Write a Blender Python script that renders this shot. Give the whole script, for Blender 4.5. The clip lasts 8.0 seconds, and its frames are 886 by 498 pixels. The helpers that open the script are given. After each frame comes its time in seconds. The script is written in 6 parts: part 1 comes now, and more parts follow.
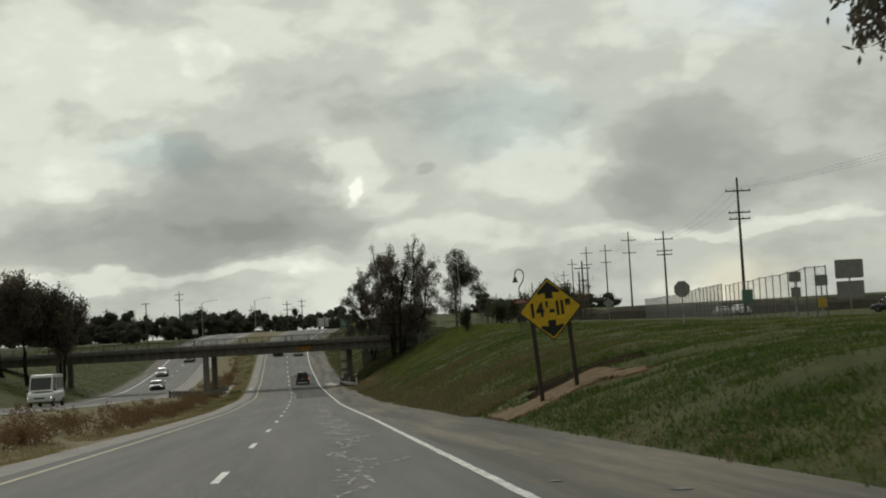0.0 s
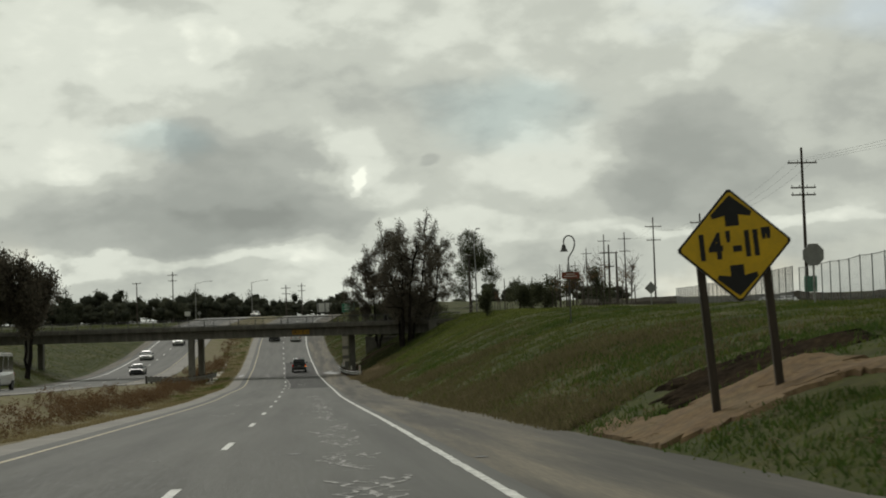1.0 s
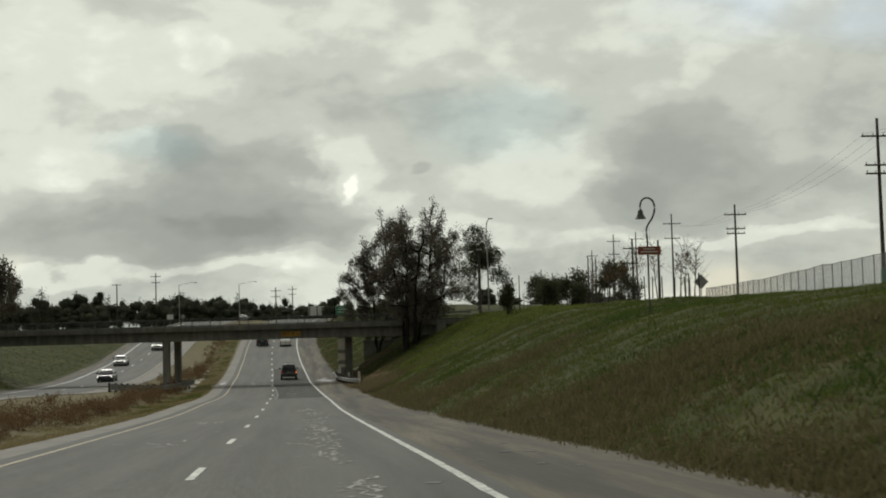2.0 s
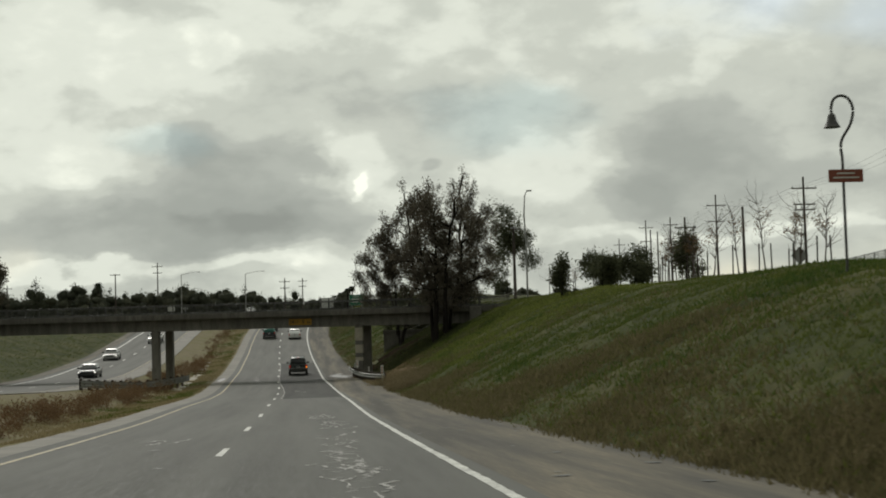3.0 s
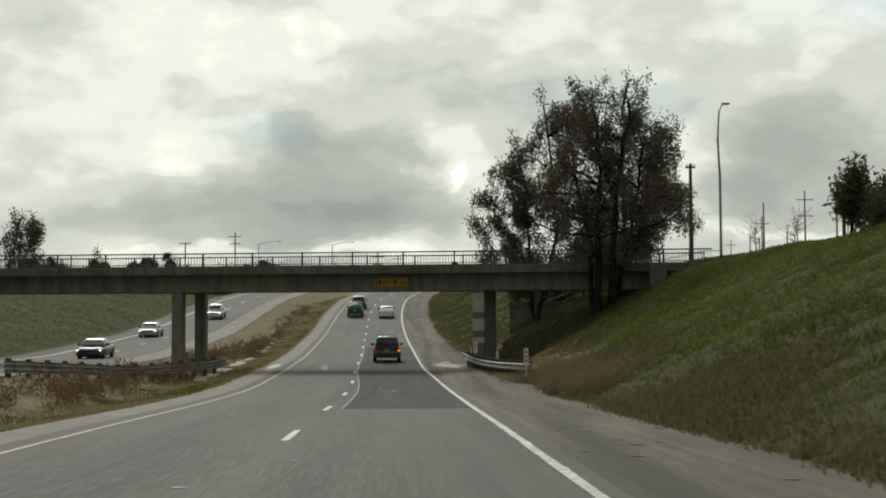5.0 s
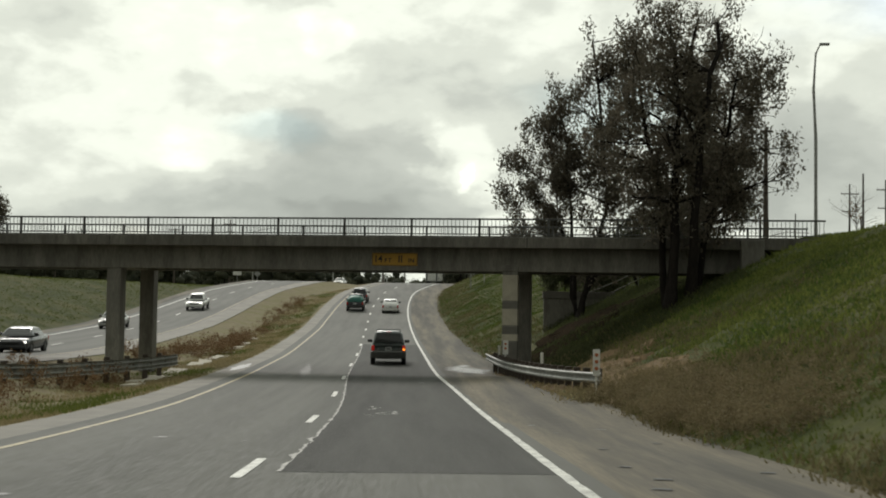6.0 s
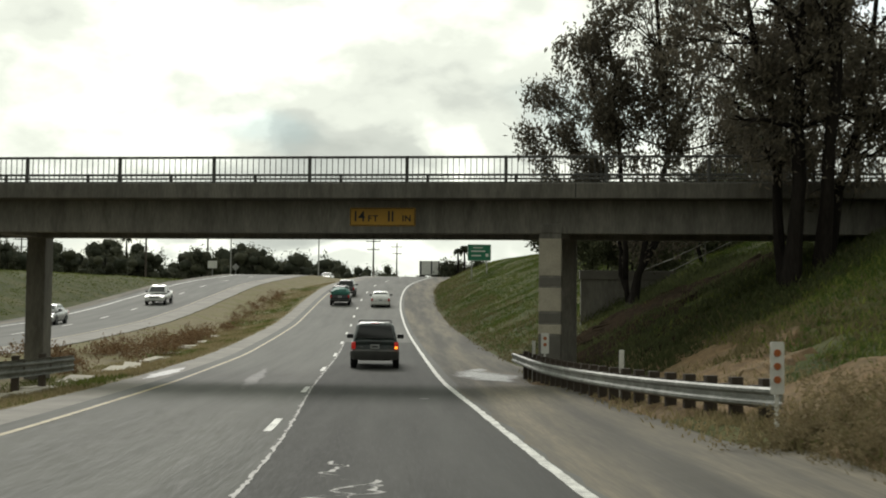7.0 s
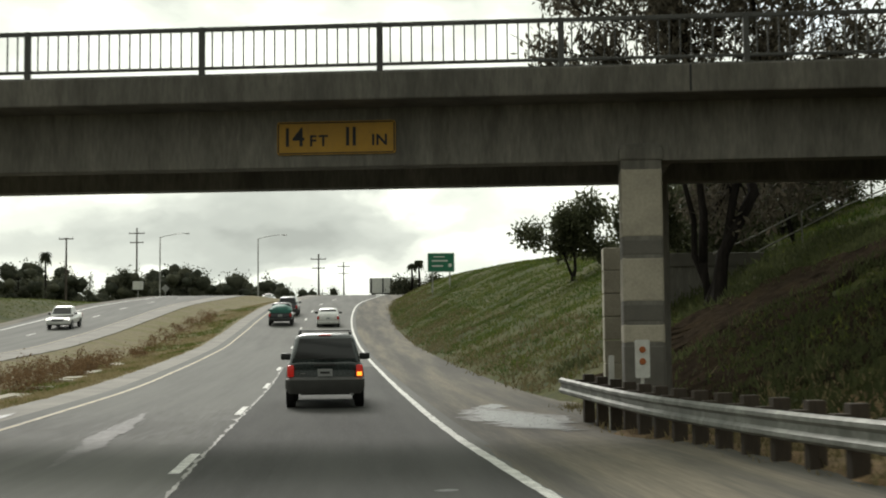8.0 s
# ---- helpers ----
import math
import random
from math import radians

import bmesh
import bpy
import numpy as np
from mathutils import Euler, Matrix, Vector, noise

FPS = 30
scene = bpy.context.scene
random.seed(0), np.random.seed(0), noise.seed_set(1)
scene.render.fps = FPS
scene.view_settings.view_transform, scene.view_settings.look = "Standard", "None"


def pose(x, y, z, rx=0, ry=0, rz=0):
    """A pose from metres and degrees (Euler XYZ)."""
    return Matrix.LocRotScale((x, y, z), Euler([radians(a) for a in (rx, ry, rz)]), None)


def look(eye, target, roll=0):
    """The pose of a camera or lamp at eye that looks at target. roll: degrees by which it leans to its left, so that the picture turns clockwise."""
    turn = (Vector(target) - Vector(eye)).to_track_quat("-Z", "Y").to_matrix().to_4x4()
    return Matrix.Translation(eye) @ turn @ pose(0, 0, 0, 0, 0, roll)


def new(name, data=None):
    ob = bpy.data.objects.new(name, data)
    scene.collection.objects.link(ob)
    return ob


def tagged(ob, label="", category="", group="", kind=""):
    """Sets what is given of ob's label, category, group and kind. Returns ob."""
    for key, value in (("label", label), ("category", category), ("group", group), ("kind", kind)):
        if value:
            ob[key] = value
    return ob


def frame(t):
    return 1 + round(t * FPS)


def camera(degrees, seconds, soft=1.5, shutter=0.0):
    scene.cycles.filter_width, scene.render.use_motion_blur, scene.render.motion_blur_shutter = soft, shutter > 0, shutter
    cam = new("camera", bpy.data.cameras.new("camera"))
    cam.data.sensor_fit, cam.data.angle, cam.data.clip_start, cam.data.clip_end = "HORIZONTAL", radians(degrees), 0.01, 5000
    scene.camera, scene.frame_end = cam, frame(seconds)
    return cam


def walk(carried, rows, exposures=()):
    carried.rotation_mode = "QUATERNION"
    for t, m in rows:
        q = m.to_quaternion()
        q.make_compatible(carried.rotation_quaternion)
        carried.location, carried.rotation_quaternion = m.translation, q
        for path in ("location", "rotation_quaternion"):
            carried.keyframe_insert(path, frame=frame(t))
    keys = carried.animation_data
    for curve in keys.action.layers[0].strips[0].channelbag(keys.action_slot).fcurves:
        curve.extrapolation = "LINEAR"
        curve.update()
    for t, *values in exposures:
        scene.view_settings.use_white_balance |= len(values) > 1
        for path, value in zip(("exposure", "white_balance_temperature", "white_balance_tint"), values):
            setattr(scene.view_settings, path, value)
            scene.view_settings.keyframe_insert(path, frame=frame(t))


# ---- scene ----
cam = camera(37.0, 8.0, soft=1.9, shutter=0.15)
PATH = [
    (0, (26.372, -174.351, 6.954), (25.967, -164.376, 7.539), -3.19),
    (0.5, (25.167, -164.973, 6.585), (24.648, -155.002, 7.143), -2.52),
    (1, (23.862, -155.758, 6.21), (23.439, -145.78, 6.734), -1.80),
    (2.5, (19.609, -127.418, 5.037), (19.263, -117.442, 5.643), -1.63),
    (3, (18.146, -117.568, 4.632), (17.715, -107.593, 5.193), -1.64),
    (3.5, (16.683, -107.569, 4.224), (16.195, -97.595, 4.757), -2.10),
    (4, (15.226, -97.503, 3.816), (14.585, -87.537, 4.33), -1.81),
    (4.5, (13.778, -87.468, 3.413), (12.943, -77.515, 3.902), -0.51),
    (5, (12.335, -77.557, 3.075), (11.175, -67.637, 3.585), -0.25),
    (6.5, (8.066, -49.155, 2.296), (6.872, -39.24, 2.808), 1.01),
    (7, (6.686, -40.105, 2.004), (5.534, -30.185, 2.52), 0.64),
    (7.5, (5.165, -31.086, 1.75), (4.113, -21.16, 2.358), -0.01),
    (8, (3.543, -21.86, 1.557), (2.806, -11.912, 2.261), -0.56),
]
walk(cam, [(t, look(eye, target, roll)) for t, eye, target, roll in PATH], [(0, 0.15), (3, 0.25), (4.5, 0.38), (6.5, 0.72), (8, 1.0)])

# ---- sky and light ----
world = bpy.data.worlds.new("overcast_sky")
scene.world = world
world.use_nodes = True
wn, wl = world.node_tree.nodes, world.node_tree.links
wn.clear()


def wnode(kind, **values):
    node = wn.new(kind)
    for key, value in values.items():
        setattr(node, key, value)
    return node


SUN_UP, SUN_TURN = 36.0, -20.0
sky = wnode("ShaderNodeTexSky", sky_type="NISHITA", sun_disc=False, sun_elevation=radians(SUN_UP), sun_rotation=radians(SUN_TURN))
w_coord = wnode("ShaderNodeTexCoord")
w_split = wnode("ShaderNodeSeparateXYZ")
wl.new(w_coord.outputs["Generated"], w_split.inputs[0])


def wmath(op, a, b=None):
    node = wnode("ShaderNodeMath", operation=op)
    for i, v in enumerate((a, b)):
        if v is None:
            continue
        if isinstance(v, (int, float)):
            node.inputs[i].default_value = v
        else:
            wl.new(v, node.inputs[i])
    return node.outputs[0]


# heaped clouds: the direction, flattened so that they lie wider than tall
w_wide = wnode("ShaderNodeVectorMath", operation="MULTIPLY")
wl.new(w_coord.outputs["Generated"], w_wide.inputs[0])
w_wide.inputs[1].default_value = (1.0, 1.0, 1.8)
w_stir = wnode("ShaderNodeTexNoise")
wl.new(w_wide.outputs[0], w_stir.inputs["Vector"])
w_stir.inputs["Scale"].default_value = 11.0
w_stir.inputs["Detail"].default_value = 5.0
w_shift = wnode("ShaderNodeVectorMath", operation="MULTIPLY_ADD")
wl.new(w_stir.outputs["Color"], w_shift.inputs[0])
WARP = 0.11
w_shift.inputs[1].default_value = (WARP, WARP, WARP)
wl.new(w_wide.outputs[0], w_shift.inputs[2])


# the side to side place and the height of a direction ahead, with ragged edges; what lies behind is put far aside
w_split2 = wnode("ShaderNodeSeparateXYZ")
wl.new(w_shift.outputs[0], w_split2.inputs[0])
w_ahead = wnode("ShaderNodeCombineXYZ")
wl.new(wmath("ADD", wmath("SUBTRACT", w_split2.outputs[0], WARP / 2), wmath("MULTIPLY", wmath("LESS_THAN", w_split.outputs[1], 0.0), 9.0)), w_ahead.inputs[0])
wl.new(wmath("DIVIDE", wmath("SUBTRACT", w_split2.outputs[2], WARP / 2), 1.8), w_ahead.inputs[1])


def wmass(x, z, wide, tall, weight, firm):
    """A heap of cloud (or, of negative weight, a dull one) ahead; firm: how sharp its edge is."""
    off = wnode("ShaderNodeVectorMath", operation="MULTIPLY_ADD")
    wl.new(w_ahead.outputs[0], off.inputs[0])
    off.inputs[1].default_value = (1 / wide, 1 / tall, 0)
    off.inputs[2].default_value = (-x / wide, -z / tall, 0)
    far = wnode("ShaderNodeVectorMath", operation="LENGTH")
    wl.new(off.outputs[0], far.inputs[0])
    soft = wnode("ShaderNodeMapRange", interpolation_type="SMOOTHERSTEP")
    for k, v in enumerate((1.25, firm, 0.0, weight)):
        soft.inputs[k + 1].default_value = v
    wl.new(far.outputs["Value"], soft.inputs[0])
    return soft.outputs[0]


def wcloud(scale, detail, rough, shift, distort=0.0):
    node = wnode("ShaderNodeTexNoise", noise_dimensions="4D")
    wl.new(w_wide.outputs[0], node.inputs["Vector"])
    node.inputs["W"].default_value = shift
    node.inputs["Scale"].default_value = scale
    node.inputs["Detail"].default_value = detail
    node.inputs["Roughness"].default_value = rough
    node.inputs["Distortion"].default_value = distort
    return node.outputs["Fac"]


def wramp(fac, stops):
    node = wnode("ShaderNodeValToRGB")
    while len(node.color_ramp.elements) > 1:
        node.color_ramp.elements.remove(node.color_ramp.elements[0])
    node.color_ramp.elements[0].position, node.color_ramp.elements[0].color = stops[0][0], (*stops[0][1], 1)
    for p, col in stops[1:]:
        node.color_ramp.elements.new(p).color = (*col, 1)
    node.color_ramp.interpolation = "EASE"
    wl.new(fac, node.inputs[0])
    return node.outputs[0]


big = wcloud(4.4, 9.0, 0.55, 3.4, 0.25)
small = wcloud(13.0, 7.0, 0.6, 7.1, 0.2)
cloud_f = wmath("ADD", wmath("MULTIPLY", big, 0.34), wmath("ADD", wmath("MULTIPLY", small, 0.22), 0.185))
# rounded heaps with creases between them
for scale, shift, amount in ((6.5, 2.2, 0.3), (15.0, 5.6, 0.2), (34.0, 1.7, 0.06)):
    heap = wmath("ABSOLUTE", wmath("SUBTRACT", wcloud(scale, 3.0, 0.5, shift, 0.3), 0.5))
    cloud_f = wmath("ADD", cloud_f, wmath("MULTIPLY", heap, amount))
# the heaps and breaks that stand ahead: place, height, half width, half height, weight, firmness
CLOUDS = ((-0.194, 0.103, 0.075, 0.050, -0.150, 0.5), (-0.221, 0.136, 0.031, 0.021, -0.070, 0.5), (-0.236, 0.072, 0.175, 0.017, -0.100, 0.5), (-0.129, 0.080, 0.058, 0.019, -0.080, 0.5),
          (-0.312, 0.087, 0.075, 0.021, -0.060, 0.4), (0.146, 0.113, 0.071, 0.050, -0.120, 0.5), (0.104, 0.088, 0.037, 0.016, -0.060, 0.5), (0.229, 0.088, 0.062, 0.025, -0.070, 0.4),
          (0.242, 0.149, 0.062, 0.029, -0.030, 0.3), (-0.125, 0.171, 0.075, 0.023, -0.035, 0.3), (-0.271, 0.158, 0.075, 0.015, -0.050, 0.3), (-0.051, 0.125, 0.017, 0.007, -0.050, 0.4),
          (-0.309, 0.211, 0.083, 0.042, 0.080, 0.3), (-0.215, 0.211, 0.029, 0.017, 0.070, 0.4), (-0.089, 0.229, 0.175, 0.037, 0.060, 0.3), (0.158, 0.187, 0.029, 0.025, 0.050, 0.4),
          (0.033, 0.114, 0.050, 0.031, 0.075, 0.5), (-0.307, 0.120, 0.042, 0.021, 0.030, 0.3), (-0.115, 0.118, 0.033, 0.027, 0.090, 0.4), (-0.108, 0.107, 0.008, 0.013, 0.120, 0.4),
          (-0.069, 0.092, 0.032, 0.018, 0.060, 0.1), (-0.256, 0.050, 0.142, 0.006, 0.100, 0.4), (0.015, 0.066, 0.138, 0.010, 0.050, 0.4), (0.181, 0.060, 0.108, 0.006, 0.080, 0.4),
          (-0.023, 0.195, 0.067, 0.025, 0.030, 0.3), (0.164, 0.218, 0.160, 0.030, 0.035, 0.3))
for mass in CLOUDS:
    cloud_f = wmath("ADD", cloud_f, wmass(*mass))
cloud_col = wramp(cloud_f, [(0.17, (0.225, 0.239, 0.215)), (0.30, (0.285, 0.302, 0.271)), (0.42, (0.352, 0.37, 0.33)), (0.50, (0.45, 0.471, 0.413)), (0.57, (0.58, 0.604, 0.528)), (0.69, (0.8, 0.82, 0.71))])
w_sky_dim = wnode("ShaderNodeMixRGB", blend_type="MULTIPLY")
w_sky_dim.inputs[0].default_value = 1.0
w_sky_dim.inputs[2].default_value = (0.1, 0.1, 0.1, 1)
wl.new(sky.outputs[0], w_sky_dim.inputs[1])
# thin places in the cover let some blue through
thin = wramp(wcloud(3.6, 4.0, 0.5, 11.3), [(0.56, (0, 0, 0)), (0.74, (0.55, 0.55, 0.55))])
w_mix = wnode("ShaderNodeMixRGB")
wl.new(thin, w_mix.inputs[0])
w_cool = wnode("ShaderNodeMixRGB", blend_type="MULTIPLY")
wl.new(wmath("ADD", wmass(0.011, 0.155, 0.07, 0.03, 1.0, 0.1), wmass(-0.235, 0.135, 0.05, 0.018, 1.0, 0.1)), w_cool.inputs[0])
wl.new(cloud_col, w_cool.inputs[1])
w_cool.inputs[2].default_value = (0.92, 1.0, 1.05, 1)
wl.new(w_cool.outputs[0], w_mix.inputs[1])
wl.new(w_sky_dim.outputs[0], w_mix.inputs[2])
w_bg = wnode("ShaderNodeBackground")
w_sunward = wnode("ShaderNodeVectorMath", operation="DOT_PRODUCT")
wl.new(w_coord.outputs["Generated"], w_sunward.inputs[0])
w_sunward.inputs[1].default_value = (-math.sin(radians(-SUN_TURN)) * math.cos(radians(SUN_UP)), math.cos(radians(SUN_TURN)) * math.cos(radians(SUN_UP)), math.sin(radians(SUN_UP)))
# the cover is brightest round the hidden sun and dull on the far side
w_glow = wnode("ShaderNodeMapRange", interpolation_type="SMOOTHSTEP")
for w_i, w_v in enumerate((-0.5, 0.95, 0.48, 1.1)):
    w_glow.inputs[w_i + 1].default_value = w_v
wl.new(w_sunward.outputs["Value"], w_glow.inputs[0])
wl.new(w_glow.outputs[0], w_bg.inputs[1])
wl.new(w_mix.outputs[0], w_bg.inputs[0])
w_out = wnode("ShaderNodeOutputWorld")
wl.new(w_bg.outputs[0], w_out.inputs[0])

sun = new("sun", bpy.data.lights.new("sun", "SUN"))
sun.data.energy, sun.data.angle, sun.data.color = 0.95, radians(18), (1.0, 0.96, 0.9)
sun.matrix_world = Matrix.Rotation(-radians(SUN_TURN), 4, "Z") @ Matrix.Rotation(radians(-(90 - SUN_UP)), 4, "X")

# ---- helpers ----
HEAD = 8.668
AHEAD = Vector((-0.15072, 0.98858, 0))
ASIDE = Vector((0.98858, 0.15072, 0))


def smooth_table(xs, ys, width):
    """A table of ys over xs, rounded off."""
    grid = np.arange(xs[0], xs[-1] + 1, 1.0)
    v = np.interp(grid, xs, ys)
    k = int(width)
    v = np.convolve(np.pad(v, k, mode="edge"), np.ones(2 * k + 1) / (2 * k + 1), "valid")
    v = np.convolve(np.pad(v, k // 2, mode="edge"), np.ones(2 * (k // 2) + 1) / (2 * (k // 2) + 1), "valid")
    return grid, v


ROAD_Z = smooth_table([-420, -176, -129, -88, -70, -50, -40, -30, -22, 0, 20, 40, 60, 80, 100, 120, 150, 190, 230, 300, 1500],
                      [15.3, 5.55, 3.64, 2.0, 1.34, 0.82, 0.5, 0.24, 0.08, -0.02, 0.2, 0.72, 1.4, 2.55, 4.05, 5.75, 7.9, 8.2, 8.3, 8.4, 8.6], 5)
ROAD_C = smooth_table([-420, -180, -120, -60, -45, -30, -15, 0, 20, 40, 60, 80, 100, 120, 135, 150, 190, 230, 300, 420, 1500],
                      [-1.2, -0.2, 0.2, 0.2, 0.2, 0.22, 0.05, -0.35, -0.5, -0.85, -1.1, -1.35, -1.25, -0.5, 1.3, 3.8, 8.0, 13.2, 24.0, 56.0, 480.0], 8)
TOP_R = smooth_table([-420, -200, -132, -85, -30, -10, 25, 60, 80, 130, 200, 300, 1500], [15.6, 6.6, 6.0, 6.2, 6.65, 6.6, 6.6, 7.4, 8.5, 9.8, 10.3, 10.5, 10.8], 10)
TOP_L = smooth_table([-420, -180, -100, -30, 30, 100, 150, 200, 260, 1500], [15.5, 7.3, 6.3, 6.2, 6.4, 6.6, 7.0, 7.3, 7.6, 7.8], 10)
OPP_UP = smooth_table([-420, -60, -20, 20, 1500], [1.0, 1.0, 0.6, 0.05, 0.0], 10)


def table(tab, v):
    return float(np.interp(v, tab[0], tab[1]))


def road_z(s):
    return table(ROAD_Z, s)


def ease(a, b, v):
    v = min(1.0, max(0.0, (v - a) / (b - a)))
    return v * v * (3 - 2 * v)


def berm(s, n):
    """The low sandy rise under the guard rail before the bridge."""
    return 0.4 * ease(-26, -21, s) * min(1.0, max(0.0, 1 - (s + 20) / 26)) * ease(4.7, 5.7, n)


def furrow(s, n):
    """Shallow rills and ridges that run up the slope."""
    q = s + 0.3 * n
    return noise.noise(Vector((q * 0.5, n * 0.08, 4))) + 0.45 * noise.noise(Vector((q * 1.15, n * 0.13, 9)))


def ground_z(s, n):
    """The height of the ground at s along the road and n to its right."""
    z = road_z(s)
    up = table(OPP_UP, s)
    if n > 5.6:
        flat = ease(-25, -15, s) * (1 - ease(4, 14, s))
        slope = z + (0.5 + 0.07 * flat) * (n - 5.9 - 1.1 * flat)
        top = table(TOP_R, s) + 0.045 * min(7.0, max(0.0, n - 17)) - 0.03 * min(24.0, max(0.0, n - 24))
        if slope < z - 0.02:
            g = z - 0.05
        else:
            k = 0.9
            g = -math.log(math.exp(-slope / k) + math.exp(-top / k)) * k if abs(slope - top) < 12 else min(slope, top)
        g = max(g, z - 0.06) if n < 9 else g
        g += berm(s, n) * (1 - ease(7.0, 9.5, n))
        rough = ease(6.2, 8.5, n)
        p = Vector((s * 0.16, n * 0.22, 0))
        return g + rough * (0.2 * noise.noise(p) + 0.09 * noise.noise(p * 3.3) + 0.26 * furrow(s, n) * (1 - ease(20, 26, n)))
    if n > -7.3:
        return z - 0.06 + berm(s, n)
    if n > -15.3:
        f = (-7.3 - n) / 8.0
        dip = -0.42 * math.sin(math.pi * f) ** 1.2
        return z - 0.06 + up * ease(0.25, 1, f) + dip + 0.06 * ease(0, 0.15, f) * ease(0, 0.15, 1 - f) * noise.noise(Vector((s * 0.5, n * 0.7, 3)))
    if n > -27.2:
        return z - 0.06 + up
    slope = z + up + 0.36 * (-27.6 - n)
    top = table(TOP_L, s) + 0.004 * min(60.0, max(0.0, -n - 45))
    if slope < z + up:
        return z + up - 0.06
    k = 0.9
    g = -math.log(math.exp(-slope / k) + math.exp(-top / k)) * k if abs(slope - top) < 12 else min(slope, top)
    return g + 0.15 * noise.noise(Vector((s * 0.1, n * 0.16, 9)))


def at(s, n, up=0.0, z=None):
    """The place at s along the road, n to the right of its middle, up above the ground."""
    p = AHEAD * s + ASIDE * (n + table(ROAD_C, s))
    p.z = (ground_z(s, n) if z is None else z) + up
    return p


def road_frame(p):
    s = p[0] * AHEAD.x + p[1] * AHEAD.y
    return s, p[0] * ASIDE.x + p[1] * ASIDE.y - table(ROAD_C, s)


def on_ground(x, y):
    return ground_z(*road_frame((x, y)))


def bm_box(bm, size, centre=(0, 0, 0), turn=None, bevel=0.0):
    m = Matrix.Translation(centre) @ (turn.to_4x4() if turn else Matrix()) @ Matrix.Diagonal((*size, 1))
    made = bmesh.ops.create_cube(bm, size=1.0, matrix=m)["verts"]
    if bevel:
        edges = list({e for v in made for e in v.link_edges})
        bmesh.ops.bevel(bm, geom=edges, offset=bevel, segments=2, affect="EDGES", profile=0.6)
    return bm


def bm_tube(bm, points, radii, sides=10, caps=True):
    """A round tapered tube along points."""
    rings = []
    n = len(points)
    points = [Vector(p) for p in points]
    if isinstance(radii, (int, float)):
        radii = [radii] * n
    for i, p in enumerate(points):
        d = (points[min(i + 1, n - 1)] - points[max(i - 1, 0)]).normalized()
        side = d.cross(Vector((0, 0, 1)))
        if side.length < 1e-3:
            side = d.cross(Vector((0, 1, 0)))
        side.normalize()
        other = side.cross(d)
        rings.append([bm.verts.new(p + radii[i] * (math.cos(a) * side + math.sin(a) * other)) for a in [2 * math.pi * k / sides for k in range(sides)]])
    for a, b in zip(rings, rings[1:]):
        for k in range(sides):
            bm.faces.new((a[k], a[(k + 1) % sides], b[(k + 1) % sides], b[k]))
    if caps:
        bm.faces.new(rings[0][::-1])
        bm.faces.new(rings[-1])
    return bm


def bm_poly(bm, outline, depth, m=None):
    """A flat outline in x and z, thickened along y from 0 to depth."""
    m = m or Matrix()
    a = [bm.verts.new(m @ Vector((x, 0, z))) for x, z in outline]
    b = [bm.verts.new(m @ Vector((x, depth, z))) for x, z in outline]
    bm.faces.new(a)
    bm.faces.new(b[::-1])
    for i in range(len(a)):
        j = (i + 1) % len(a)
        bm.faces.new((a[j], a[i], b[i], b[j]))
    return bm


def mesh_of(name, bm, material, smooth=False):
    me = bpy.data.meshes.new(name)
    bmesh.ops.recalc_face_normals(bm, faces=bm.faces)
    bm.to_mesh(me)
    bm.free()
    if material:
        for mat in material if isinstance(material, (list, tuple)) else [material]:
            me.materials.append(mat)
    if smooth:
        me.polygons.foreach_set("use_smooth", [True] * len(me.polygons))
        me.set_sharp_from_angle(angle=radians(38))
    return me


def part(name, bm, material, parent, label="", smooth=False):
    ob = new(name, mesh_of(name, bm, material, smooth))
    ob.parent = parent
    if label:
        tagged(ob, label)
    return ob


def share(name, me, parent, m):
    ob = new(name, me)
    ob.parent = parent
    ob.matrix_basis = m
    return ob


def thing(name, m, label, category, group="", kind=""):
    ob = new(name)
    ob.empty_display_size = 0.3
    ob.matrix_basis = m
    return tagged(ob, label, category, group, kind)


def solid(name, bm, material, label, category, group="", kind="", m=None, smooth=False):
    ob = new(name, mesh_of(name, bm, material, smooth))
    if m is not None:
        ob.matrix_basis = m
    return tagged(ob, label, category, group, kind)


def raw(name, verts, faces, material):
    me = bpy.data.meshes.new(name)
    me.from_pydata(verts, [], faces)
    me.materials.append(material)
    me.update()
    return me


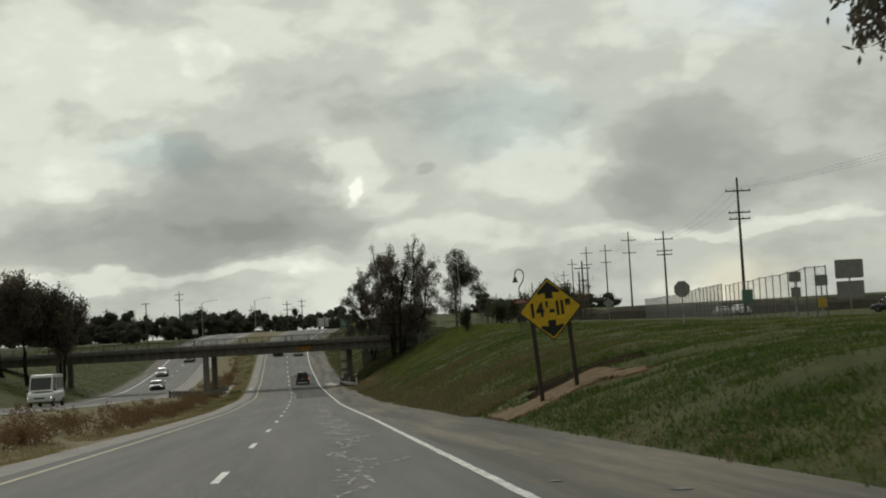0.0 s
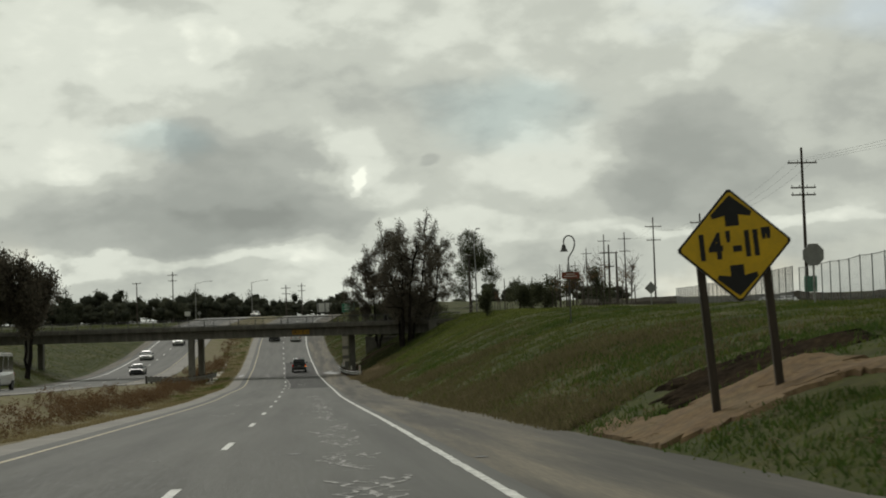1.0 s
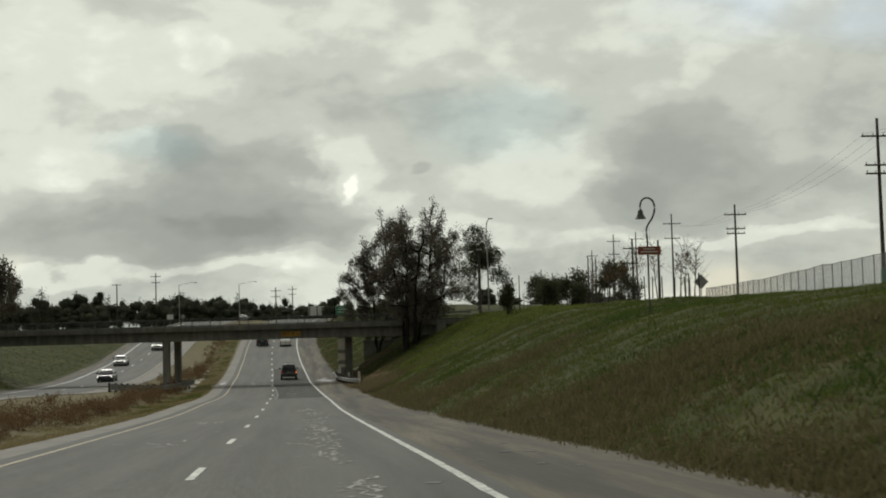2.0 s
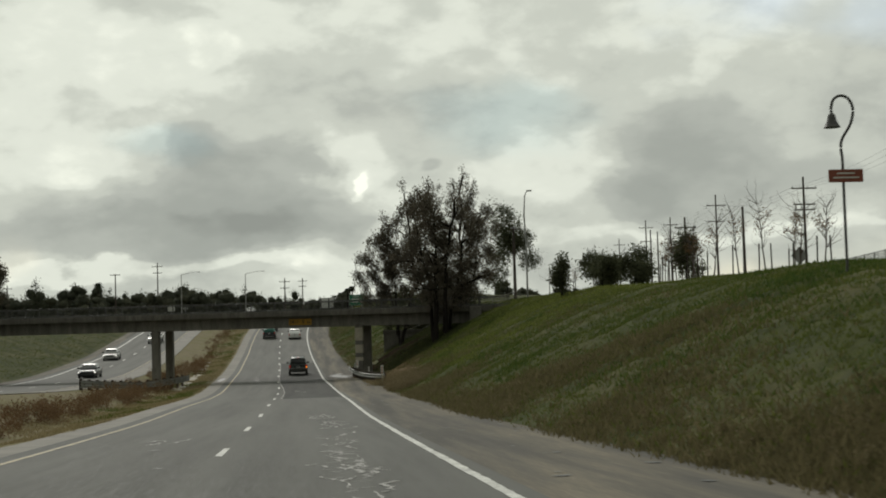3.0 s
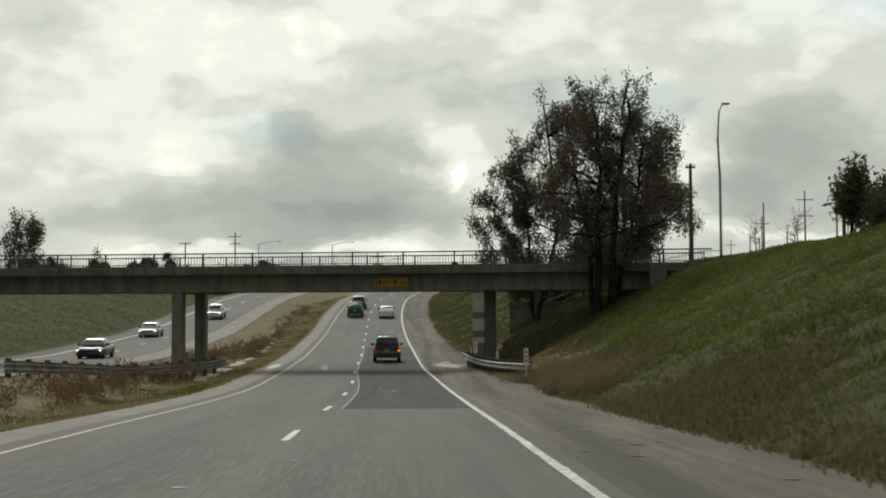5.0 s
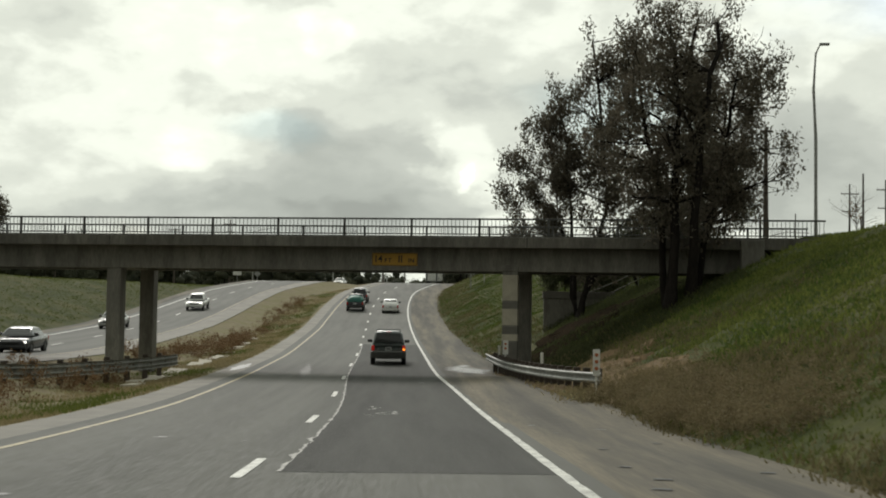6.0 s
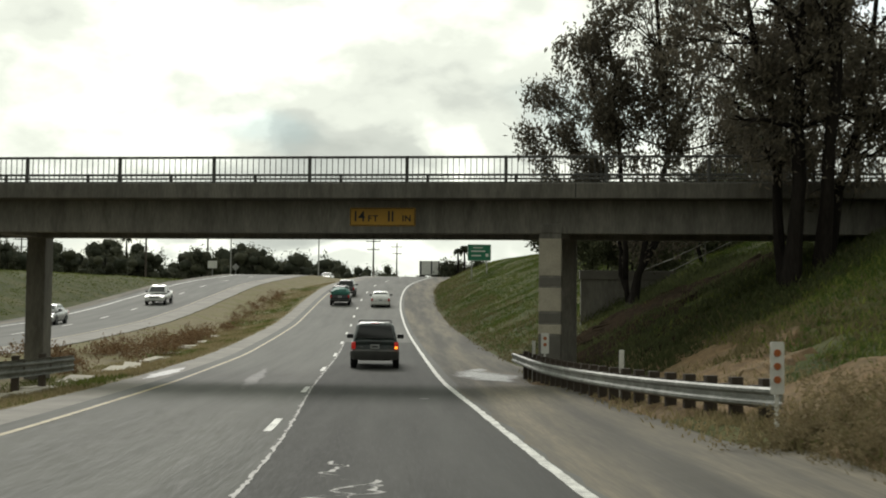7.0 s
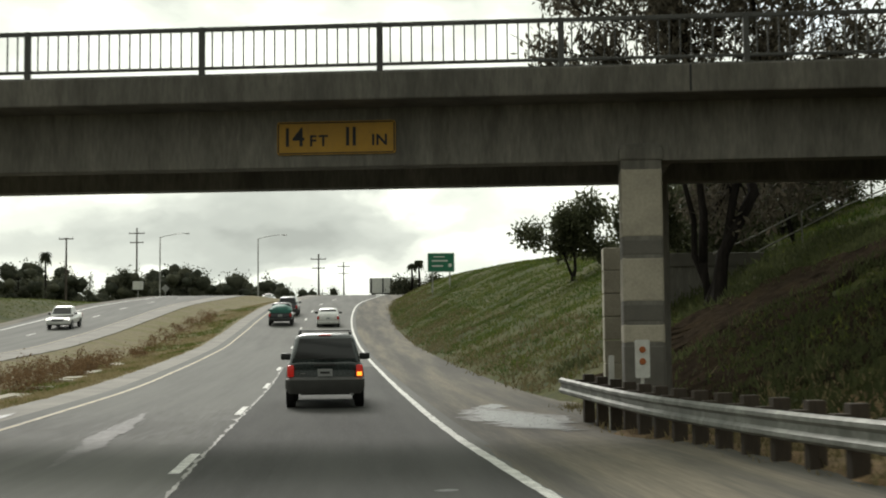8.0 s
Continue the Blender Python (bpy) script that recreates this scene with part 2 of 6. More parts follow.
# ---- materials ----
def material(name, colour, rough=0.6, metal=0.0, spread=0.25, scale=3.0, bump=0.0, fine=40.0, tint=None, random_value=0.0, coat=0.0, spec=0.5, grime=0.0, axis=None, turn=0.0):
    """Colour varied at two scales, with fine relief. tint: a second colour in large patches."""
    mat = bpy.data.materials.new(name)
    mat.use_nodes = True
    nt = mat.node_tree
    bsdf = nt.nodes["Principled BSDF"]
    bsdf.inputs["Roughness"].default_value = rough
    bsdf.inputs["Metallic"].default_value = metal
    bsdf.inputs["Specular IOR Level"].default_value = spec
    bsdf.inputs["Coat Weight"].default_value = coat
    bsdf.inputs["Coat Roughness"].default_value = 0.08
    coord = nt.nodes.new("ShaderNodeTexCoord")
    vec = coord.outputs["Object"]
    if turn:
        spin = nt.nodes.new("ShaderNodeMapping")
        spin.inputs["Rotation"].default_value = (0, 0, radians(turn))
        nt.links.new(vec, spin.inputs[0])
        vec = spin.outputs[0]
    if axis:
        mp = nt.nodes.new("ShaderNodeMapping")
        mp.inputs["Scale"].default_value = axis
        nt.links.new(vec, mp.inputs[0])
        vec = mp.outputs[0]

    def tex(s, detail=5.0, r=0.6):
        node = nt.nodes.new("ShaderNodeTexNoise")
        node.inputs["Scale"].default_value = s
        node.inputs["Detail"].default_value = detail
        node.inputs["Roughness"].default_value = r
        nt.links.new(vec, node.inputs["Vector"])
        return node.outputs["Fac"]

    def remap(fac, lo, hi, a=0.33, b=0.67):
        node = nt.nodes.new("ShaderNodeMapRange")
        node.inputs[1].default_value, node.inputs[2].default_value = a, b
        node.inputs[3].default_value, node.inputs[4].default_value = lo, hi
        nt.links.new(fac, node.inputs[0])
        return node.outputs[0]

    def mix(kind, fac, a, b):
        node = nt.nodes.new("ShaderNodeMixRGB")
        node.blend_type = kind
        for socket, v in zip(node.inputs, (fac, a, b)):
            if isinstance(v, (int, float)):
                socket.default_value = v
            elif isinstance(v, tuple):
                socket.default_value = (*v, 1)
            else:
                nt.links.new(v, socket)
        return node.outputs[0]

    coarse, grain = tex(scale), tex(fine, 3.0)
    col = colour
    if tint:
        col = mix("MIX", remap(coarse, 0, 1, 0.42, 0.6), colour, tint)
    v1, v2 = remap(coarse, 1 - spread, 1 + spread), remap(grain, 1 - spread * 0.7, 1 + spread * 0.7)
    m = nt.nodes.new("ShaderNodeMath")
    m.operation = "MULTIPLY"
    nt.links.new(v1, m.inputs[0])
    nt.links.new(v2, m.inputs[1])
    val = m.outputs[0]
    if random_value:
        info = nt.nodes.new("ShaderNodeObjectInfo")
        m2 = nt.nodes.new("ShaderNodeMath")
        m2.operation = "MULTIPLY"
        nt.links.new(val, m2.inputs[0])
        nt.links.new(remap(info.outputs["Random"], 1 - random_value, 1 + random_value, 0, 1), m2.inputs[1])
        val = m2.outputs[0]
    col = mix("MULTIPLY", 1.0, col, val)
    if grime:
        col = mix("MIX", remap(tex(scale * 2.7, 8.0, 0.7), 0, grime, 0.48, 0.72), col, (0.06, 0.055, 0.045))
    nt.links.new(col, bsdf.inputs["Base Color"])
    nt.links.new(remap(grain, max(0.02, rough - 0.1), min(1, rough + 0.1)), bsdf.inputs["Roughness"])
    if bump:
        bp = nt.nodes.new("ShaderNodeBump")
        bp.inputs["Strength"].default_value = 0.6
        bp.inputs["Distance"].default_value = bump
        nt.links.new(tex(fine * 0.6, 6.0), bp.inputs["Height"])
        nt.links.new(bp.outputs[0], bsdf.inputs["Normal"])
    return mat


def leafy(name, colour, other, thin=0.32):
    """Foliage that varies from leaf to leaf, and lets a little light through."""
    mat = bpy.data.materials.new(name)
    mat.use_nodes = True
    nt = mat.node_tree
    bsdf = nt.nodes["Principled BSDF"]
    bsdf.inputs["Roughness"].default_value = 0.8
    bsdf.inputs["Specular IOR Level"].default_value = 0.1
    geo = nt.nodes.new("ShaderNodeNewGeometry")
    ramp = nt.nodes.new("ShaderNodeMixRGB")
    ramp.inputs[1].default_value = (*colour, 1)
    ramp.inputs[2].default_value = (*other, 1)
    nt.links.new(geo.outputs["Random Per Island"], ramp.inputs[0])
    nt.links.new(ramp.outputs[0], bsdf.inputs["Base Color"])
    see = nt.nodes.new("ShaderNodeBsdfTranslucent")
    nt.links.new(ramp.outputs[0], see.inputs[0])
    both = nt.nodes.new("ShaderNodeMixShader")
    both.inputs[0].default_value = thin
    nt.links.new(bsdf.outputs[0], both.inputs[1])
    nt.links.new(see.outputs[0], both.inputs[2])
    nt.links.new(both.outputs[0], nt.nodes["Material Output"].inputs[0])
    return mat


M_ASPHALT = material("worn_asphalt", (0.107, 0.1075, 0.0965), 0.8, spec=0.24, spread=0.2, scale=0.9, bump=0.004, fine=28, grime=0.22, axis=(1, 0.03, 1), turn=-8.668)
M_PATCH = material("newer_asphalt", (0.06, 0.06, 0.056), 0.82, spec=0.16, spread=0.25, scale=0.9, bump=0.004, fine=35, axis=(1, 0.06, 1), turn=-8.668)
M_SHOULDER = material("dusty_shoulder_asphalt", (0.116, 0.109, 0.094), 0.88, spec=0.2, spread=0.3, scale=0.9, bump=0.006, fine=22, tint=(0.155, 0.137, 0.105), axis=(1, 0.045, 1), turn=-8.668, grime=0.3)
M_CONC_ROAD = material("pale_concrete_shoulder", (0.175, 0.162, 0.136), 0.8, spread=0.2, scale=0.6, bump=0.004, fine=25, grime=0.25)
M_WHITE_LINE = material("road_white", (0.6, 0.6, 0.56), 0.6, spread=0.25, scale=2.6, bump=0.002, grime=0.75)
M_YELLOW_LINE = material("road_yellow", (0.33, 0.275, 0.15), 0.65, spread=0.25, scale=2.0, bump=0.002, grime=0.75)
M_CRACK = material("pale_crack_filler", (0.27, 0.264, 0.243), 0.6, spread=0.25, scale=3)
M_TAR = material("dark_tar", (0.04, 0.04, 0.04), 0.45, spread=0.25, scale=3)
M_GRASS = material("grass_ground", (0.06, 0.072, 0.02), 0.95, spread=0.34, scale=0.3, bump=0.08, fine=3.2, tint=(0.07, 0.068, 0.027), spec=0.1)
# dark earth, its colour lowered further to carry the shade under the bridge
M_SOIL = material("shade_darkened_soil", (0.04, 0.031, 0.023), 1.0, spread=0.5, scale=1.1, bump=0.12, fine=6, spec=0.0, tint=(0.028, 0.021, 0.014))
M_DIRT = material("bare_dirt", (0.2, 0.136, 0.076), 0.95, spread=0.4, scale=0.9, bump=0.08, fine=5, spec=0.1, tint=(0.125, 0.092, 0.053))
M_SLAB = material("dark_stained_concrete", (0.128, 0.12, 0.102), 0.88, spread=0.3, scale=1.1, bump=0.006, fine=18, grime=0.75, axis=(1, 1, 0.22))
M_CONCRETE = material("weathered_concrete", (0.186, 0.177, 0.153), 0.88, spread=0.26, scale=1.1, bump=0.006, fine=18, grime=0.6, axis=(1, 1, 0.22))
M_CONCRETE_PALE = material("pale_patched_concrete", (0.4, 0.365, 0.29), 0.85, spread=0.14, scale=0.9, bump=0.004, fine=20, grime=0.25)
M_PAINT_GREY = material("grey_graffiti_cover_paint", (0.13, 0.122, 0.105), 0.75, spread=0.15, scale=1.5, bump=0.003)
M_RAIL_STEEL = material("dark_weathered_rail_steel", (0.075, 0.075, 0.07), 0.55, 0.3, spread=0.3, scale=2, grime=0.3)
M_GALV = material("galvanised_steel", (0.36, 0.36, 0.34), 0.5, 0.6, spread=0.3, scale=1.8, fine=14, grime=0.55)
M_BEAM = material("dull_weathered_galvanising", (0.22, 0.225, 0.205), 0.6, 0.35, spread=0.35, scale=1.6, fine=12, grime=0.6)
M_FENCE = material("dull_fence_wire", (0.115, 0.12, 0.112), 0.6, 0.2, spread=0.2, scale=2)
M_WOOD_POST = material("dark_timber_post", (0.055, 0.042, 0.03), 0.85, spread=0.4, scale=3, bump=0.01, fine=30, axis=(1, 1, 0.15))
M_POLE = material("weathered_pole_timber", (0.075, 0.06, 0.048), 0.85, spread=0.3, scale=2, bump=0.01, fine=25, axis=(1, 1, 0.1))
M_SIGN_YELLOW = material("yellow_sign_sheeting", (0.7, 0.44, 0.012), 0.45, spread=0.1, scale=2, grime=0.12)
M_SIGN_ORANGE = material("faded_yellow_sheeting", (0.44, 0.24, 0.018), 0.55, spread=0.12, scale=2, grime=0.2)
M_SIGN_GREEN = material("green_sign_sheeting", (0.012, 0.16, 0.085), 0.45, spread=0.1, scale=2)
M_SIGN_WHITE = material("white_sign_sheeting", (0.66, 0.66, 0.62), 0.5, spread=0.08, scale=2, grime=0.2)
M_SIGN_BACK = material("bare_sign_back", (0.30, 0.30, 0.29), 0.5, 0.4, spread=0.15, scale=3)
M_SIGN_RED = material("rust_red_sign", (0.23, 0.062, 0.035), 0.55, spread=0.15, scale=3)
M_BLACK = material("matte_black", (0.012, 0.012, 0.012), 0.6, spread=0.3, scale=3)
M_AMBER = material("amber_reflector", (0.36, 0.11, 0.035), 0.3, spread=0.1)
M_BARK = material("grey_brown_bark", (0.02, 0.017, 0.015), 0.95, spec=0.05, spread=0.4, scale=1.5, bump=0.02, fine=14, axis=(1, 1, 0.2))
M_BARK_PALE = material("pale_dry_bark", (0.12, 0.10, 0.085), 0.9, spread=0.3, scale=2, bump=0.01, fine=20)
M_LEAF_EUC = leafy("eucalyptus_leaf", (0.08, 0.074, 0.057), (0.165, 0.142, 0.105))
M_LEAF_DARK = leafy("dark_conifer_leaf", (0.035, 0.042, 0.028), (0.07, 0.076, 0.046))
M_LEAF_FAR = leafy("far_tree_leaf", (0.058, 0.065, 0.047), (0.11, 0.112, 0.074))
M_LEAF_DRY = leafy("dry_brown_weed", (0.13, 0.078, 0.042), (0.22, 0.145, 0.08))
M_LEAF_OLIVE = leafy("olive_brown_weed", (0.165, 0.135, 0.075), (0.27, 0.22, 0.13))
M_MEDIAN = material("dry_median_ground", (0.235, 0.198, 0.122), 0.95, spread=0.35, scale=0.5, bump=0.06, fine=6, spec=0.1, tint=(0.13, 0.12, 0.055))
M_LEAF_GREEN = leafy("bush_leaf", (0.058, 0.066, 0.038), (0.105, 0.112, 0.062))
M_BLADE = leafy("green_grass_blade", (0.086, 0.112, 0.026), (0.134, 0.15, 0.039), 0.45)
M_BLADE_DRY = leafy("dry_grass_blade", (0.126, 0.111, 0.055), (0.2, 0.172, 0.092), 0.4)
M_BLADE_LUSH = leafy("lush_grass_blade", (0.05, 0.086, 0.019), (0.088, 0.13, 0.032), 0.45)
# lighter copy of the green blade, brightened in colour to offset tree shade
M_BLADE_LIGHTENED = leafy("lightened_grass_blade", (0.128, 0.158, 0.038), (0.192, 0.212, 0.058), 0.5)
M_BLADE_DULL = leafy("dull_grass_blade", (0.062, 0.074, 0.032), (0.1, 0.112, 0.05), 0.45)
M_STRAW = leafy("straw_grass_blade", (0.215, 0.178, 0.092), (0.34, 0.28, 0.16), 0.4)

# ---- ground and roads ----
def steps(lo, hi, table_of):
    """Values from lo to hi, whose spacing follows rows of (limit, step)."""
    out, v = [], lo
    while v < hi - 1e-6:
        out.append(v)
        step = next(st for lim, st in table_of if v < lim)
        v += step
    out.append(hi)
    return out


S_LIST = steps(-420, 1400, [(-200, 10), (-150, 3), (10, 0.75), (60, 1.5), (170, 3), (330, 8), (600, 20), (1401, 80)])
N_LIST = steps(-1300, -60, [(-300, 100), (-120, 30), (-59, 10)])[:-1] + steps(-60, -28, [(-44, 3), (-27, 1.6)])[:-1] + [-28, -27.4, -21, -15.4] + steps(-15.2, -7.4, [(0, 0.78)]) + [-7.2, -3, 1, 4.6, 4.9, 5.2, 5.55]
N_LIST += steps(5.9, 9.9, [(10, 0.4)])[:-1] + steps(9.9, 24.3, [(25, 0.6)])[:-1] + steps(24.3, 1300, [(44, 2.2), (90, 8), (300, 40), (1301, 100)])
verts, faces = [], []
for s in S_LIST:
    for n in N_LIST:
        verts.append(tuple(at(s, n)))
w = len(N_LIST)
for i in range(len(S_LIST) - 1):
    for j in range(w - 1):
        a = i * w + j
        faces.append((a, a + 1, a + w + 1, a + w))
ground = new("ground", raw("ground", verts, faces, M_GRASS))
ground.data.polygons.foreach_set("use_smooth", [True] * len(ground.data.polygons))
tagged(ground, "grassy ground with slopes beside the sunken highway", "ground", kind="structure")


def strip(name, s0, s1, n0, n1, up, mat, label, category, step=1.0, z_of=None, kind="structure", wobble=0.0, thick=0.0):
    """A band of paving along the road; n0 and n1 may be functions of s."""
    f0 = n0 if callable(n0) else lambda s: n0
    f1 = n1 if callable(n1) else lambda s: n1
    count = max(1, int(round((s1 - s0) / step)))
    vs, fs = [], []
    for i in range(count + 1):
        s = s0 + (s1 - s0) * i / count
        a, b = f0(s), f1(s)
        wob = wobble * noise.noise(Vector((s * 0.9, a, 5)))
        for n in (a + wob, b + wobble * noise.noise(Vector((s * 0.9, b + 3, 8)))):
            z = road_z(s) + (table(OPP_UP, s) if n < -15.2 else 0.0)
            if z_of:
                z = z_of(s, n)
            vs.append(tuple(at(s, n, up, z)))
        if i:
            k = 2 * i
            fs.append((k - 2, k - 1, k + 1, k))
    ob = new(name, raw(name, vs, fs, mat))
    return tagged(ob, label, category, kind=kind)


END = 620
strip("road", -420, END, -6.3, 2.75, 0.0, M_ASPHALT, "worn grey asphalt lanes of the highway", "road")
strip("road_shoulder_right", -420, END, 2.5, lambda s: 5.9 - 0.5 * ease(-20, -14, s) * (1 - ease(0, 8, s)) + 0.5 * ease(4, 12, s) * (1 - ease(12, 60, s)), -0.004, M_SHOULDER, "dusty asphalt shoulder of the highway", "road shoulder", wobble=0.16, z_of=lambda s, n: road_z(s) + 0.065 * max(0.0, n - 2.7) * ease(-34, -22, s) * (1 - ease(-6, 1, s)))
strip("road_shoulder_left", -420, END, -7.35, -6.15, -0.004, M_CONC_ROAD, "pale narrow shoulder beside the median", "road shoulder", wobble=0.08)
strip("road_opposite", -420, END, -25.8, -17.2, 0.0, M_ASPHALT, "grey asphalt lanes of the opposite carriageway", "road")
strip("road_opposite_shoulder_inner", -420, END, -17.4, -15.25, -0.004, M_CONC_ROAD, "pale shoulder of the opposite carriageway", "road shoulder", wobble=0.1)
strip("road_opposite_shoulder_outer", -420, END, -27.3, -25.6, -0.004, M_SHOULDER, "outer shoulder of the opposite carriageway", "road shoulder", wobble=0.15)
strip("line_white_edge", -420, END, lambda s: 2.33 + 0.02 * noise.noise(Vector((s * 3.3, 0, 1))), lambda s: 2.48 + 0.03 * noise.noise(Vector((s * 2.9, 0, 4))), 0.006, M_WHITE_LINE, "white edge line of the highway", "road marking", wobble=0.02, step=0.3)
strip("line_yellow_edge", -420, END, -5.78, -5.64, 0.006, M_YELLOW_LINE, "faded yellow line beside the median", "road marking", wobble=0.015, step=1.0)
strip("line_opposite_white", -420, END, -24.9, -24.72, 0.006, M_WHITE_LINE, "white edge line of the opposite carriageway", "road marking")
strip("line_opposite_yellow", -420, END, -17.5, -17.36, 0.006, M_YELLOW_LINE, "yellow line of the opposite carriageway", "road marking")


# the dry ground of the median
med_n = [-15.2, -14.4, -13.6, -12.6, -11.6, -10.6, -9.6, -8.7, -7.9, -7.3]
vs, fs = [], []
for i, s in enumerate(np.arange(-168, 190, 1.5)):
    for n in med_n:
        vs.append(tuple(at(s, n + (0.12 * noise.noise(Vector((s * 0.7, n, 0))) if n == -7.3 else 0), 0.03)))
    if i:
        for j in range(len(med_n) - 1):
            a = (i - 1) * len(med_n) + j
            fs.append((a, a + 1, a + 1 + len(med_n), a + len(med_n)))
tagged(new("median_ground", raw("median_ground", vs, fs, M_MEDIAN)), "dry yellowish ground of the median", "ground", kind="structure")


def dashes(name, n, phase, lo, hi, width):
    k = math.ceil((lo - phase) / 12.45)
    while phase + 12.45 * k < hi:
        s = phase + 12.45 * k
        strip(name, s - 1.5, s + 1.5, n - width / 2, n + width / 2, 0.006, M_WHITE_LINE, "white lane dash on the asphalt", "road marking", step=1.0, wobble=0.012)["group"] = "lane dashes"
        k += 1


dashes("lane_dash", -1.62, -66.6, -230, 260, 0.14)
dashes("lane_dash_opposite", -21.1, -60.0, -130, 230, 0.14)


def patch_edge(s):
    return -1.18 - 0.3 * ease(-30, 0, s) + 0.035 * noise.noise(Vector((s * 1.3, 0, 2))) + 0.02 * noise.noise(Vector((s * 4.1, 0, 6)))


def seam_wide(s):
    return max(0.0, 0.035 + 0.1 * noise.noise(Vector((s * 1.1, 4, 0))) + 0.06 * noise.noise(Vector((s * 3.7, 1, 0))))


strip("patch_seam", -42.3, 34, lambda s: patch_edge(s) - seam_wide(s), lambda s: patch_edge(s) + 0.3 * seam_wide(s + 40), 0.008, M_CRACK, "pale ragged seam beside the resurfaced lane", "road mark", step=0.12)
strip("road_patch", -42.3, 34, patch_edge, lambda s: 2.32, 0.004, M_PATCH, "darker resurfaced stretch of the lane", "road patch", step=0.5, wobble=0.02)

# ---- bridge ----
B_LEFT, B_RIGHT, B_DEEP = -46.0, 18.9, 5.2
bridge = thing("bridge", pose(0, 0, 0), "weathered concrete road bridge across the highway with dark steel railings", "bridge", kind="structure")
SOFFIT, SLAB_LOW, DECK = 4.62, 5.64, 6.12
bm = bmesh.new()
bm_box(bm, (B_RIGHT - B_LEFT, B_DEEP, DECK - SLAB_LOW), ((B_LEFT + B_RIGHT) / 2, B_DEEP / 2 - 0.02, (DECK + SLAB_LOW) / 2), bevel=0.03)
part("deck_slab", bm, M_SLAB, bridge, "stained concrete deck slab")
bm = bmesh.new()
bm_box(bm, (B_RIGHT - B_LEFT, B_DEEP - 0.4, 0.06), ((B_LEFT + B_RIGHT) / 2, B_DEEP / 2, DECK + 0.03))
part("deck_surface", bm, M_ASPHALT, bridge)
for y in (0.82, B_DEEP - 1.3):
    bm = bmesh.new()
    bm_box(bm, (B_RIGHT - B_LEFT - 2, 0.42, SLAB_LOW - SOFFIT + 0.02), ((B_LEFT + B_RIGHT) / 2, y + 0.21, (SLAB_LOW + SOFFIT) / 2 + 0.01), bevel=0.025)
    part("girder", bm, M_CONCRETE, bridge, "long weathered concrete girder")
bm = bmesh.new()
bm_box(bm, (B_RIGHT - B_LEFT - 2, B_DEEP - 1.9, 0.3), ((B_LEFT + B_RIGHT) / 2, B_DEEP / 2, SLAB_LOW - 0.16))
part("underside_beam", bm, M_CONCRETE, bridge)
for x in (-25.2, -13.1, 6.05):
    bm = bmesh.new()
    bm_box(bm, (0.035, 0.02, DECK - SLAB_LOW - 0.04), (x, -0.022, (DECK + SLAB_LOW) / 2))
    part("expansion_joint", bm, M_BLACK, bridge, "dark expansion joint in the slab edge")
PIERS = {"right": (5.27, 0.72), "median": (-13.2, 0.85), "left": (-33.0, 0.85)}


def column(x, y, bands):
    base = min(on_ground(x, y), on_ground(x + 0.4, y + 0.8)) - 0.4
    bm = bmesh.new()
    bm_box(bm, (0.69, 0.7, SOFFIT + 0.3 - base), (x, y + 0.38, (SOFFIT + 0.3 + base) / 2), bevel=0.05)
    col = part("column", bm, M_CONCRETE, bridge, "square concrete column")
    for z0, z1, mat in bands:
        bm = bmesh.new()
        bm_box(bm, (0.702, 0.712, z1 - z0), (x, y + 0.38, (z0 + z1) / 2), bevel=0.052)
        part("painted_band", bm, mat, col, "painted-over band on the column")
    bm = bmesh.new()
    bm_box(bm, (0.75, 0.76, 0.22), (x, y + 0.38, SOFFIT + 0.12), bevel=0.04)
    part("column_head", bm, M_CONCRETE, col)


for key, (x, y) in PIERS.items():
    bands = [(3.3, 4.5, M_CONCRETE_PALE), (2.98, 3.3, M_PAINT_GREY), (2.2, 2.98, M_CONCRETE_PALE), (1.85, 2.2, M_PAINT_GREY), (1.5, 1.85, M_CONCRETE_PALE), (0.7, 1.5, M_PAINT_GREY)] if key == "right" else []
    column(x, y, bands)
    column(x + 0.42, y + 3.3, [])
    bm = bmesh.new()
    bm_box(bm, (0.74, 3.3, 0.5), (x + 0.2, y + 2.3, SOFFIT + 0.26), bevel=0.04)
    part("cross_beam", bm, M_CONCRETE, bridge)
for x, wide in ((15.8, 1.0), (-43.0, 1.2)):
    bm = bmesh.new()
    bm_box(bm, (wide, B_DEEP + 0.5, 6.0), (x, B_DEEP / 2, DECK - 3.05), bevel=0.05)
    part("abutment", bm, M_CONCRETE, bridge, "concrete abutment set in the slope")


